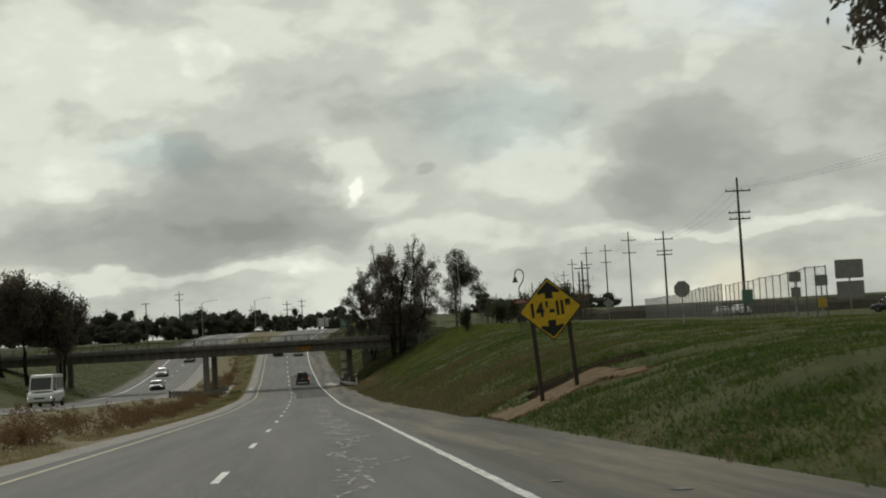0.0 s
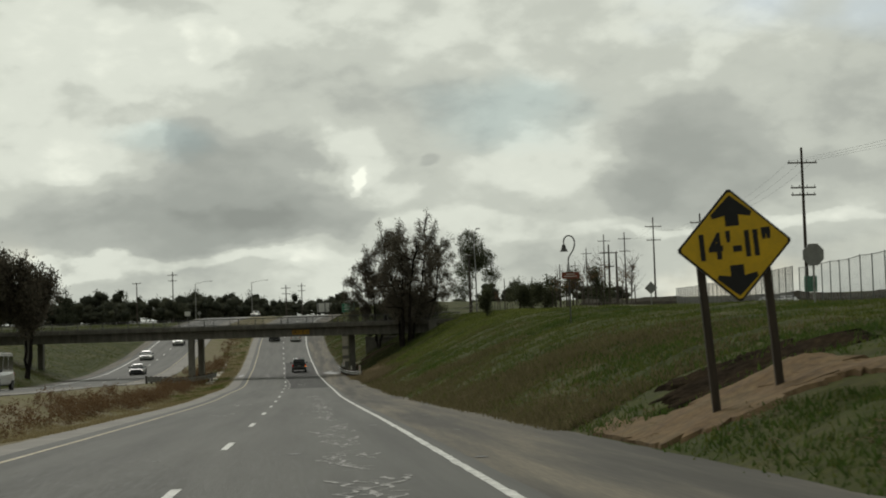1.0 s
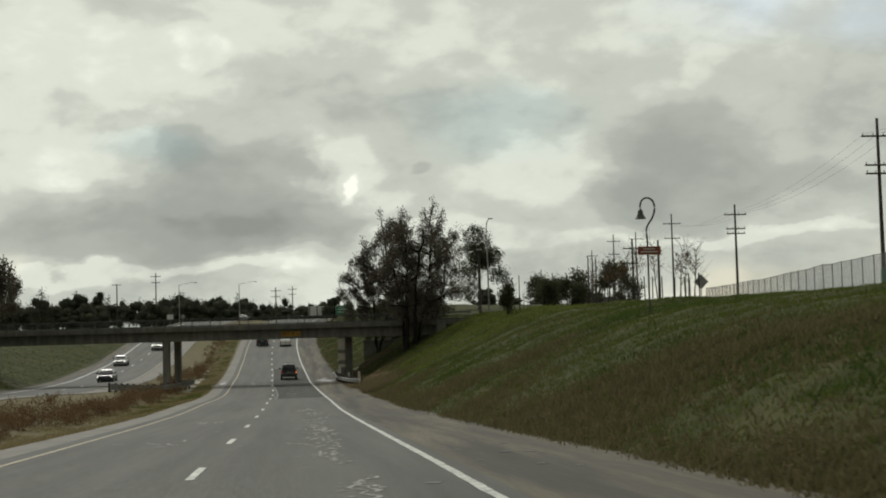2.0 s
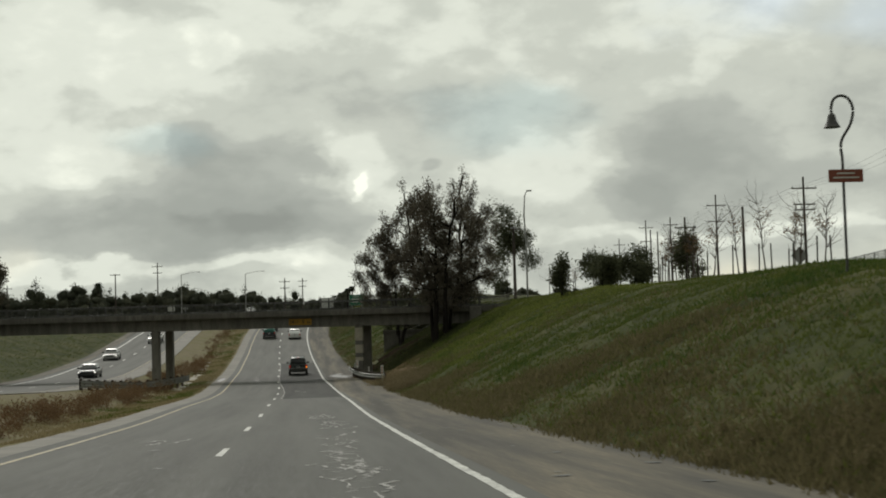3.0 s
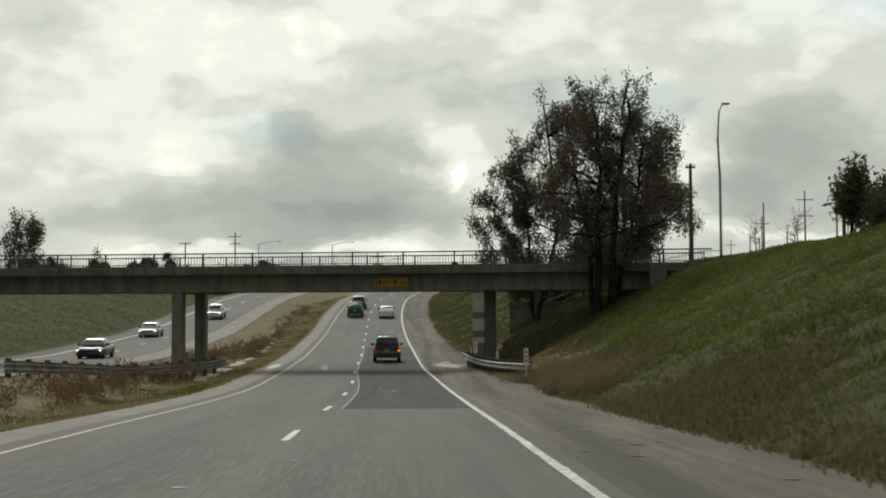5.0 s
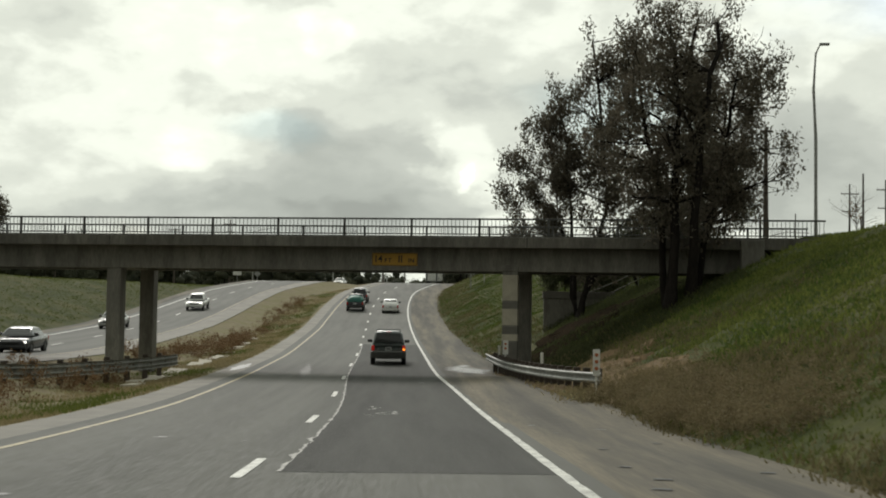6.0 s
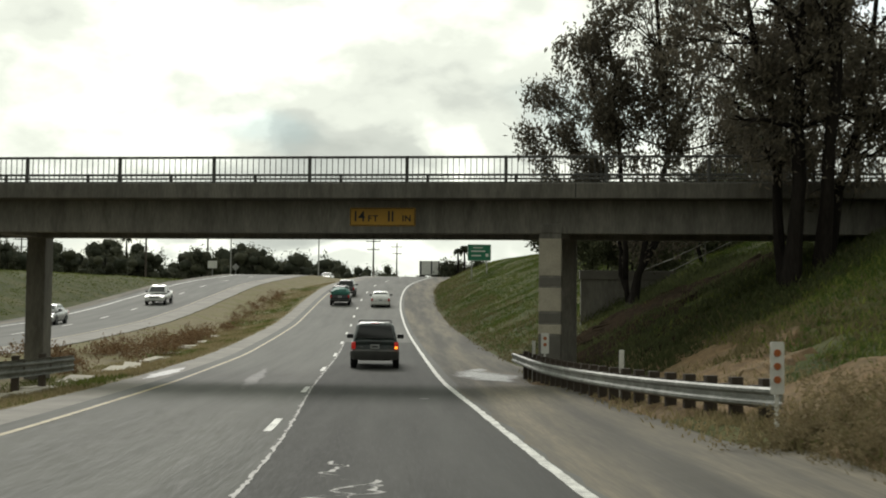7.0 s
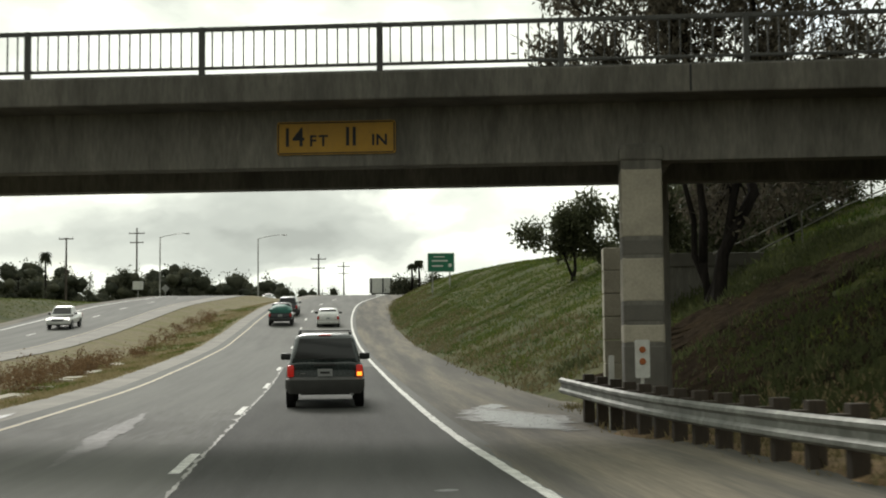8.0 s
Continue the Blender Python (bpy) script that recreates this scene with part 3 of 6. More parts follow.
def railing(y, shared):
    rail = new("railing")
    rail.parent = bridge
    tagged(rail, "dark steel bridge railing with upright bars")
    for z, t in ((DECK + 0.80, 0.075), (DECK + 0.13, 0.05)):
        bm = bmesh.new()
        bm_box(bm, (B_RIGHT - B_LEFT, 0.07, t), ((B_LEFT + B_RIGHT) / 2, y, z), bevel=0.012)
        part("rail_bar", bm, M_RAIL_STEEL, rail)
    bm = bmesh.new()
    bm_box(bm, (0.1, 0.1, 0.84), (0, 0, 0.42), bevel=0.012)
    post = mesh_of("rail_post", bm, M_RAIL_STEEL)
    bm = bmesh.new()
    bm_box(bm, (0.022, 0.022, 0.66), (0, 0, 0.46))
    bar = mesh_of("baluster", bm, M_RAIL_STEEL)
    rest = bmesh.new()
    x = 0.88 - 3.05 * 15
    while x < B_RIGHT:
        if x > B_LEFT:
            share("rail_post", post, rail, Matrix.Translation((x, y, DECK)))
        for k in range(1, 17):
            bx = x + k * 3.05 / 17
            if not B_LEFT < bx < B_RIGHT:
                continue
            if shared and bx > -32:
                share("baluster", bar, rail, Matrix.Translation((bx, y, DECK)))
            else:
                bm_box(rest, (0.022, 0.022, 0.66), (bx, y, DECK + 0.46))
        x += 3.05
    tagged(part("far_balusters", rest, M_RAIL_STEEL, rail), kind="stuff")


railing(0.06, True)
railing(B_DEEP - 0.1, False)

# ---- trees and plants ----
def leaf_cloud(rng, centres, count, size, droop=0.5, flat=1.0):
    """Many small leaves, each a bent pair of triangles, gathered in clumps. centres: (x, y, z, rx, ry, rz)."""
    centres = np.array(centres, float)
    vol = centres[:, 3] * centres[:, 4] * centres[:, 5]
    pick = rng.choice(len(centres), count, p=vol / vol.sum())
    d = rng.normal(size=(count, 3))
    d /= np.linalg.norm(d, axis=1, keepdims=True)
    rad = rng.random(count) ** 0.42
    mid = centres[pick, :3] + d * rad[:, None] * centres[pick, 3:6]
    # twigs: leaves sit in small sprays
    sprays = max(1, count // 14)
    spray = rng.integers(0, sprays, count)
    base = mid[rng.integers(0, count, sprays)]
    mid = base[spray] + rng.normal(size=(count, 3)) * size * np.array([1.5, 1.5, 1.9])
    ax = rng.normal(size=(count, 3))
    ax[:, 2] = ax[:, 2] * flat - droop * 2.2
    ax /= np.linalg.norm(ax, axis=1, keepdims=True)
    side = np.cross(ax, rng.normal(size=(count, 3)))
    side /= np.linalg.norm(side, axis=1, keepdims=True) + 1e-9
    ln = size * (0.7 + 0.7 * rng.random(count))[:, None]
    wd = ln * (0.26 + 0.14 * rng.random(count))[:, None]
    v = np.stack([mid - ax * ln, mid + side * wd, mid + ax * ln, mid - side * wd], 1).reshape(-1, 3)
    idx = np.arange(count) * 4
    f = np.stack([idx, idx + 1, idx + 2, idx + 3], 1)
    return v, f


def cloud_mesh(name, verts, quads, mat):
    me = bpy.data.meshes.new(name)
    me.vertices.add(len(verts))
    me.vertices.foreach_set("co", verts.astype(np.float32).ravel())
    me.loops.add(quads.size)
    me.loops.foreach_set("vertex_index", quads.astype(np.int32).ravel())
    me.polygons.add(len(quads))
    me.polygons.foreach_set("loop_start", (np.arange(len(quads)) * quads.shape[1]).astype(np.int32))
    me.materials.append(mat)
    me.update(calc_edges=True)
    me.validate()
    return me


def wander(rng, a, b, bend, count=6):
    a, b = Vector(a), Vector(b)
    side = Vector(rng.normal(size=3)) * bend * (b - a).length
    pts = []
    for i in range(count + 1):
        k = i / count
        pts.append(a.lerp(b, k) + side * math.sin(math.pi * k) * 0.5 + Vector(rng.normal(size=3)) * bend * 0.12 * (b - a).length * (0 if i in (0, count) else 1))
    return pts


def with_hearts(v, f, blobs, share_of):
    """Adds the dense middle of each clump as a lumpy shell of small faces."""
    vs, fs, base = [v], [f], len(v)
    rows, cols = 5, 8
    for b in blobs:
        ring = []
        for i in range(rows):
            for j in range(cols):
                th, ph = math.pi * (0.1 + 0.8 * i / (rows - 1)), 2 * math.pi * (j + 0.5 * (i % 2)) / cols
                d = Vector((math.sin(th) * math.cos(ph), math.sin(th) * math.sin(ph), math.cos(th)))
                r = share_of * (1 + 0.5 * noise.noise(d * 1.7 + Vector(b[:3])))
                ring.append((b[0] + d.x * r * b[3], b[1] + d.y * r * b[4], b[2] + d.z * r * b[5]))
        vs.append(np.array(ring))
        fs.append(np.array([(base + i * cols + j, base + i * cols + (j + 1) % cols, base + (i + 1) * cols + (j + 1) % cols, base + (i + 1) * cols + j) for i in range(rows - 1) for j in range(cols)]))
        base += rows * cols
    return np.concatenate(vs), np.concatenate(fs)


def tree(name, x, y, stems, blobs, leaves, size, leaf_mat, label, seed, bark=M_BARK, droop=0.5, category="tree", group="", girth=0.22, twigs=3, heart=0.0):
    """Stems: the tops of the trunks, from the base. Blobs: the clumps of the crown; a limb runs to each."""
    rng = np.random.default_rng(seed)
    z = on_ground(x, y)
    ob = thing(name, pose(x, y, z - 0.15), label, category, group)
    bm = bmesh.new()
    forks = []
    for k, top in enumerate(stems):
        start = Vector((rng.normal() * 0.15 * (k > 0), rng.normal() * 0.15 * (k > 0), 0))
        pts = wander(rng, start, top, 0.08, 8)
        r0 = girth * (1 if k == 0 else 0.75)
        bm_tube(bm, pts, [r0 * (1.35 if i == 0 else 1) * (1 - 0.085 * i) for i in range(9)], 8)
        forks += [(p, r0 * (1 - 0.085 * i)) for i, p in enumerate(pts) if i >= 3]
    for b in blobs:
        p, r = min(forks, key=lambda q: (q[0] - Vector(b[:3])).length + (3 if q[0].z > b[2] else 0))
        ends = [Vector(b[:3])] + [Vector(b[:3]) + Vector((rng.normal() * b[3], rng.normal() * b[4], rng.normal() * b[5])) * 0.55 for _ in range(3)]
        pts = wander(rng, p, ends[0], 0.12, 5)
        bm_tube(bm, pts, [max(0.015, r * 0.5 * (1 - 0.14 * i)) for i in range(6)], 6 if twigs else 4)
        for e in ends[1:1 + twigs]:
            bm_tube(bm, wander(rng, pts[3], e, 0.12, 4), [max(0.01, r * 0.22 * (1 - 0.17 * i)) for i in range(5)], 5)
    part("trunk", bm, bark, ob, smooth=True)
    v, f = leaf_cloud(rng, blobs, leaves, size, droop)
    if heart:
        v, f = with_hearts(v, f, blobs, heart)
    crown = new("crown", cloud_mesh("crown", v, f, leaf_mat))
    crown.parent = ob
    return ob


def blobs_in(rng, centre, radii, count, lo=0.22, hi=0.4):
    """Clumps scattered through an uneven egg."""
    out = []
    for _ in range(count):
        d = Vector(rng.normal(size=3)).normalized() * (rng.random() ** 0.45)
        r = rng.uniform(lo, hi)
        out.append((centre[0] + d.x * radii[0], centre[1] + d.y * radii[1], centre[2] + d.z * radii[2], radii[0] * r, radii[1] * r, radii[2] * r * 0.9))
    return out


def clumps(rng, centre, radii, count, lo=0.45, hi=0.85):
    """Many small hanging clumps with gaps between them, in metres, filling an egg with an uneven rim."""
    out = []
    for _ in range(count):
        d = Vector(rng.normal(size=3)).normalized() * (0.25 + 0.8 * rng.random() ** 0.6)
        r = rng.uniform(lo, hi)
        out.append((centre[0] + d.x * radii[0], centre[1] + d.y * radii[1], centre[2] + d.z * radii[2], r, r, r * rng.uniform(1.1, 1.7)))
    return out


rg = np.random.default_rng(5)
EUC = "tall dark eucalyptus with hanging grey-green leaves on the slope"
# in front of the bridge, on the slope
b1 = clumps(rg, (-0.3, 0.2, 8.4), (2.9, 2.4, 5.0), 48) + [(0.5, 0.2, 13.1, 0.7, 0.7, 1.1), (-0.5, 0, 12.3, 0.7, 0.7, 1.0), (-3.0, 0, 7.4, 0.7, 0.9, 1.2), (0, 0, 4.4, 1.4, 1.2, 1.3), (0.2, 0, 6.6, 1.5, 1.4, 1.6), (-1.2, 0, 5.4, 1.1, 1.0, 1.2)]
tree("eucalyptus_tree", 12.2, -1.2, [(0.2, 0.2, 11.5), (-1.3, 0.3, 10.0)], b1, 16500, 0.098, M_LEAF_EUC, EUC, 1, group="eucalyptus trees", girth=0.25)
b2 = clumps(rg, (0.2, 0.2, 8.0), (2.6, 2.4, 4.9), 46) + [(0.8, 0.2, 12.9, 0.6, 0.6, 1.0), (-0.4, 0.2, 12.0, 0.6, 0.6, 0.9), (2.5, 0, 9.0, 0.5, 0.6, 1.1), (2.5, 0, 10.6, 0.5, 0.6, 1.1), (2.6, 0, 5.4, 0.5, 0.6, 0.9), (-0.6, 0, 3.4, 1.3, 1.1, 1.3), (0, 0, 5.6, 1.5, 1.4, 1.6), (1.2, 0, 4.0, 0.9, 0.8, 1.0), (1.8, 0, 6.4, 0.8, 0.8, 1.1), (-0.9, 0, 2.5, 0.9, 0.8, 0.8), (2.9, -0.2, 6.6, 0.7, 0.7, 0.8), (3.0, -0.3, 5.4, 0.6, 0.6, 0.8)]
tree("eucalyptus_tree", 13.1, -1.0, [(1.1, 0, 12.0), (1.9, 0.3, 9.5)], [(x + 1.1, *rest) for x, *rest in b2], 16500, 0.098, M_LEAF_EUC, EUC, 2, group="eucalyptus trees", girth=0.22)
# behind the bridge
b3 = clumps(rg, (-1.3, 0.8, 8.2), (2.4, 1.9, 3.4), 34, 0.4, 0.75) + [(-3.3, 2.6, 9.2, 0.7, 0.7, 0.9), (-3.7, 1.5, 7.3, 0.7, 0.7, 0.9), (-1.0, 0.5, 12.6, 0.45, 0.5, 1.1), (-0.9, 0.5, 11.0, 0.7, 0.7, 1.1), (-2.8, 0.6, 5.0, 0.9, 0.9, 0.9), (-1.2, 0.6, 5.6, 0.9, 0.9, 0.9)]
tree("eucalyptus_tree", 8.0, 13.5, [(-1.0, 0.5, 11.5), (-1.5, 0.9, 9.5)], [(x - 0.4, *rest) for x, *rest in b3], 16000, 0.105, M_LEAF_EUC, "slender eucalyptus with hanging leaves behind the bridge", 3, group="eucalyptus trees", girth=0.14)
b4 = clumps(rg, (1.5, 0.7, 10.4), (3.0, 2.4, 5.0), 52, 0.4, 0.8) + [(2.4, 0.7, 15.8, 0.7, 0.7, 1.1), (0.0, 1.8, 16.2, 0.4, 0.5, 0.9), (0.9, 1.0, 14.6, 0.8, 0.8, 1.1), (0.4, 0, 5.4, 1.0, 0.9, 0.9), (2.6, 0, 5.8, 1.1, 0.9, 0.9), (4.0, 0.4, 7.0, 0.9, 0.9, 1.1), (-0.6, 0.4, 6.4, 1.0, 0.9, 0.9), (1.2, 0.3, 7.2, 1.1, 0.9, 1.0), (3.2, 0.3, 7.6, 1.1, 0.9, 1.1), (4.6, 0.4, 5.4, 0.9, 0.9, 0.9), (0.0, 2.5, 3.3, 1.2, 1.1, 0.9), (1.5, 2.8, 3.6, 1.2, 1.1, 0.9), (3.0, 3.0, 3.9, 1.1, 1.0, 0.8), (-0.5, 0.6, 2.5, 0.4, 0.4, 0.9), (0.1, 0.5, 2.2, 0.45, 0.4, 0.8), (-0.1, 0.7, 3.3, 0.6, 0.5, 0.8)]
tree("eucalyptus_tree", 8.1, 13.2, [(0.6, 0.8, 15.5), (2.9, 0.4, 11.0)], [(x + 0.5, *rest) for x, *rest in b4], 20000, 0.11, M_LEAF_EUC, "tall forked eucalyptus behind the bridge with hanging leaves", 4, group="eucalyptus trees", girth=0.18)
b5 = clumps(rg, (0.5, 0.3, 8.4), (3.0, 2.4, 4.8), 46, 0.4, 0.8) + [(0.3, 1.0, 14.4, 0.7, 0.7, 1.1), (1.3, 0.7, 13.0, 0.7, 0.7, 1.0), (-0.7, 0.8, 13.2, 0.6, 0.6, 0.9), (3.3, 0, 11.0, 0.5, 0.6, 1.1), (3.4, 0, 9.0, 0.6, 0.7, 1.1), (3.3, 0, 5.6, 0.7, 0.7, 0.9), (0, 0, 3.4, 1.4, 1.2, 1.1), (-2.0, 0, 4.0, 1.2, 1.1, 1.1), (2.0, 0, 4.2, 1.2, 1.1, 1.0), (-1.6, 0, 2.2, 1.1, 1.0, 0.8), (2.9, 0, 4.2, 0.8, 0.7, 0.9), (1.2, 0, 2.6, 1.0, 0.9, 0.8), (2.6, 0, 6.8, 0.9, 0.8, 1.0)]
tree("eucalyptus_tree", 14.2, 16.0, [(0.4, 0.8, 14.4), (1.8, 0.2, 10.0)], b5, 16500, 0.1, M_LEAF_EUC, "tallest eucalyptus behind the bridge with an open ragged top", 7, group="eucalyptus trees", girth=0.24)
# leafy shrubs on the bank behind the bridge
for k, (x, y, h, w) in enumerate([(9.6, 21.5, 3.6, 1.8), (11.8, 24.0, 4.0, 2.2), (8.4, 26.0, 3.2, 1.8), (14.5, 27.0, 3.8, 2.2), (10.5, 30.0, 3.6, 2.2)]):
    tree("bank_shrub", x, y, [(0.1, 0, h * 0.5), (-0.4, 0.2, h * 0.5)], blobs_in(rg, (0, 0, h * 0.5), (w, w, h * 0.46), 12, 0.3, 0.5), 5000, 0.11, M_LEAF_GREEN, "leafy green shrub on the bank behind the bridge", 500 + k, group="bank shrubs", girth=0.08, droop=0.2)
for k, (x, y, h, w) in enumerate([(7.0, 19.0, 3.9, 1.3), (11.4, 19.6, 4.0, 1.5)]):
    tree("bank_shrub", x, y, [(0.2, 0, h * 0.7), (-0.5, 0.2, h * 0.6)], clumps(rg, (0, 0, h * 0.66), (w, w, h * 0.3), 12, 0.35, 0.6), 4200, 0.1, M_LEAF_GREEN, "dark leafy shrub under the trees behind the bridge", 520 + k, group="bank shrubs", girth=0.07, droop=0.3)
# a tree beside the road where the drive begins, whose low branches hang over the verge
p = at(-150.5, 15.5)
tree("eucalyptus_tree", p.x, p.y, [(0.2, 0, 9.0), (-1.2, 0.3, 8.0)], blobs_in(rg, (0, 0, 9.0), (3.4, 3.2, 2.6), 18) + [(-3.6, -1.0, 6.9, 0.7, 0.7, 0.9), (-3.0, 0.4, 7.6, 0.8, 0.8, 0.9)], 16000, 0.13, M_LEAF_EUC, "eucalyptus with low hanging branches beside the verge", 6, group="eucalyptus trees", girth=0.25)
# dark trees by the left end of the bridge
for k, (x, y, h) in enumerate([(-28.0, -13, 12.6), (-31.5, -15, 14.2), (-35.5, -13, 13.2), (-40.0, -16, 12.6), (-46.0, -12, 12.0)]):
    bl = clumps(rg, (0, 0, h * 0.68), (3.7, 3.2, h * 0.27), 34, 0.7, 1.2) + [(0, 0, h * 0.66, 2.2, 2.0, 2.2)]
    tree("broadleaf_tree", x, y, [(0.2, 0, h * 0.75), (-0.9, 0.3, h * 0.65)], bl, 17000, 0.2, M_LEAF_EUC, "dark dense tree on the slope beside the bridge", 20 + k, group="slope trees", girth=0.25)
bl = clumps(rg, (0, 0, 6.4), (3.4, 3.0, 3.2), 22, 0.7, 1.2)
tree("broadleaf_tree", -63.7, 90.0, [(0.2, 0, 7.4), (-0.9, 0.2, 6.6)], bl, 5000, 0.2, M_LEAF_EUC, "open grey-leaved tree behind the bridge", 30, group="slope trees", girth=0.14)
# round trees and bushes on the level ground above the cutting
for k, (x, y, h, w, n) in enumerate([(36.3, 11.5, 5.2, 2.1, 3000), (19.0, 70.5, 12.2, 5.6, 18000), (26.4, -8.0, 3.3, 1.8, 2600), (28.6, -12.6, 3.3, 1.5, 2600), (25.8, -16.0, 3.0, 1.3, 2200),
                                     (22.4, -23.3, 3.1, 0.75, 1800), (30.9, -25.9, 4.0, 0.8, 1900), (27.4, -3.0, 3.2, 1.7, 2400), (29.9, -9.0, 3.5, 1.5, 2400)]):
    bl = blobs_in(rg, (0, 0, h * 0.62), (w, w, h * 0.4), 9, 0.3, 0.5)
    tree("round_tree", x, y, [(0.1, 0, h * 0.6)], bl, n, 0.14, M_LEAF_GREEN, "small round-headed tree on the grass above the slope", 40 + k, group="roadside trees", girth=0.09, droop=0.2)
tree("crest_tree", 5.2, 49.0, [(0.1, 0, 2.4), (-0.7, 0, 2.2)], blobs_in(rg, (-0.2, 0, 2.7), (2.4, 2.0, 1.9), 16, 0.25, 0.4), 9000, 0.14, M_LEAF_GREEN, "spreading tree on the grassy slope beyond the bridge", 60, girth=0.13, droop=0.2)


def sapling(x, y, h, seed, stakes=True):
    """A thin leafless young tree between two stakes."""
    rng = np.random.default_rng(seed)
    ob = thing("sapling", pose(x, y, on_ground(x, y) - 0.1), "bare young tree tied to timber stakes on the grass", "sapling", "staked saplings")
    bm = bmesh.new()
    pts = wander(rng, (0, 0, 0), (rng.normal() * 0.2, 0, h), 0.03, 8)
    bm_tube(bm, pts, [0.05 * (1 - 0.1 * i) for i in range(9)], 6)
    for k in range(26):
        p = pts[3 + k % 6]
        q = p + Vector((rng.normal() * 0.55, rng.normal() * 0.55, rng.uniform(0.35, 1.0)))
        bm_tube(bm, wander(rng, p, q, 0.1, 3), [0.018, 0.014, 0.01, 0.005], 4)
        for _ in range(2):
            bm_tube(bm, [q, q + Vector((rng.normal() * 0.25, rng.normal() * 0.25, rng.uniform(0.0, 0.4)))], [0.006, 0.003], 3)
    part("stem", bm, M_BARK_PALE, ob)
    for side in (-0.35, 0.35):
        bm = bmesh.new()
        bm_tube(bm, [(side, 0, 0), (side * 0.9, 0, 1.8)], 0.04, 8)
        part("stake", bm, M_POLE, ob, "dark timber stake")
    v, f = leaf_cloud(rng, [(0, 0, h * 0.75, 0.5, 0.5, h * 0.22)], 160, 0.07, 0.2)
    lv = new("leaves", cloud_mesh("leaves", v, f, M_LEAF_DRY))
    lv.parent = ob


for k, (x, y, h) in enumerate([(29.1, -30.0, 4.0), (30.2, -33.8, 4.4), (31.0, -36.8, 4.6), (31.8, -41.0, 4.8), (32.6, -44.6, 5.2), (33.6, -48.5, 4.6), (30.8, -22.0, 4.2), (30.4, -18.0, 4.0), (26.5, -2.0, 3.6), (27.4, 2.0, 3.8), (25.0, 11.0, 3.6), (23.4, 18.0, 3.6), (31.5, -27.0, 4.4), (35.2, -40.0, 5.4), (34.0, -52.0, 4.2)]):
    sapling(x, y, h * 0.76, 80 + k)


def far_tree(x, y, h, w, seed, conifer=False, mat=M_LEAF_FAR):
    rng = np.random.default_rng(seed)
    if conifer:
        bl = [(0, 0, h * (0.16 + 0.8 * i / 8), w * (1 - i / 9.2), w * (1 - i / 9.2), h * 0.05) for i in range(9)]
        tree("conifer_tree", x, y, [(0, 0, h * 0.95)], bl, 1500, 0.26, M_LEAF_DARK, "dark pointed conifer beyond the highway", seed, droop=0.1, twigs=0, group="distant conifers", girth=0.16)
    else:
        bl = blobs_in(rng, (0, 0, h * 0.5), (w, w, h * 0.46), 11, 0.32, 0.5)
        tree("distant_tree", x, y, [(0, 0, h * 0.6)], bl, 1150, 0.28, mat, "dark rounded tree in the distance", seed, droop=0.15, twigs=0, heart=0.76, group="distant trees", girth=0.16)


rf = np.random.default_rng(17)
for k in range(150):
    s = rf.uniform(190, 300)
    n = -31 - (k / 149) ** 1.15 * 175 + rf.normal() * 4
    p = at(s, n)
    far_tree(p.x, p.y, rf.uniform(4.6, 9.6) * (1.2 if k % 7 == 4 else 1), rf.uniform(3.0, 5.0) * (0.5 if k % 7 == 4 else 1), 200 + k, conifer=k % 7 == 4)
for k in range(34):
    p = at(rf.uniform(400, 500), -110 + k * 6 + rf.normal() * 3)
    far_tree(p.x, p.y, rf.uniform(7.0, 11.0), rf.uniform(4.5, 7.5), 300 + k)
for k in range(26):
    p = at(rf.uniform(290, 390), -30 - k * 2.2 + rf.normal() * 2)
    far_tree(p.x, p.y, rf.uniform(6.5, 10.5), rf.uniform(2.4, 4.2), 340 + k, conifer=k % 6 == 2)
for k, (x, y, h, w) in enumerate([(-84.6, 171.0, 11.0, 3.0), (-66, 150, 6.0, 3.2), (-60, 178, 7.0, 3.4), (-56, 186, 6.5, 3.6)]):
    far_tree(x, y, h, w, 360 + k, conifer=k == 0)


def palm(x, y, h, seed, spread=1.3):
    rng = np.random.default_rng(seed)
    ob = thing("palm_tree", pose(x, y, on_ground(x, y)), "tall thin palm in the distance", "palm", "distant palms")
    bm = bmesh.new()
    bm_tube(bm, [(0, 0, 0), (0.1, 0, h * 0.5), (0, 0, h)], [0.22, 0.17, 0.15], 8)
    part("trunk", bm, M_BARK, ob, smooth=True)
    bm = bmesh.new()
    for k in range(26):
        a, up = rng.uniform(0, 6.28), rng.uniform(-0.7, 0.9)
        d = Vector((math.cos(a), math.sin(a), 0))
        last = None
        for i in range(6):
            t = i / 5
            p = d * spread * t + Vector((0, 0, h + up * spread * t - 1.1 * spread * t * t))
            wdt = 0.22 * math.sin(math.pi * min(0.97, t * 0.9 + 0.08))
            sd = Vector((-d.y, d.x, 0)) * wdt
            row = [bm.verts.new(p - sd), bm.verts.new(p + Vector((0, 0, 0.05))), bm.verts.new(p + sd)]
            if last:
                bm.faces.new((last[0], last[1], row[1], row[0]))
                bm.faces.new((last[1], last[2], row[2], row[1]))
            last = row
    part("fronds", bm, M_LEAF_DARK, ob)


for k, (x, y, h) in enumerate([(-13.6, 162.9, 5.0), (-14.7, 164.0, 4.6), (-72.0, 175.0, 8.5), (-98.0, 180.0, 8.0)]):
    palm(x, y, h, 400 + k, 0.8 if k < 2 else 1.2)
for k, (x, y) in enumerate([(-15.8, 165), (-14.2, 167), (-17.0, 168), (-12.4, 170)]):
    far_tree(x, y, 2.6, 1.4, 410 + k)

# ---- grass, weeds and dirt ----
rgn = np.random.default_rng(9)


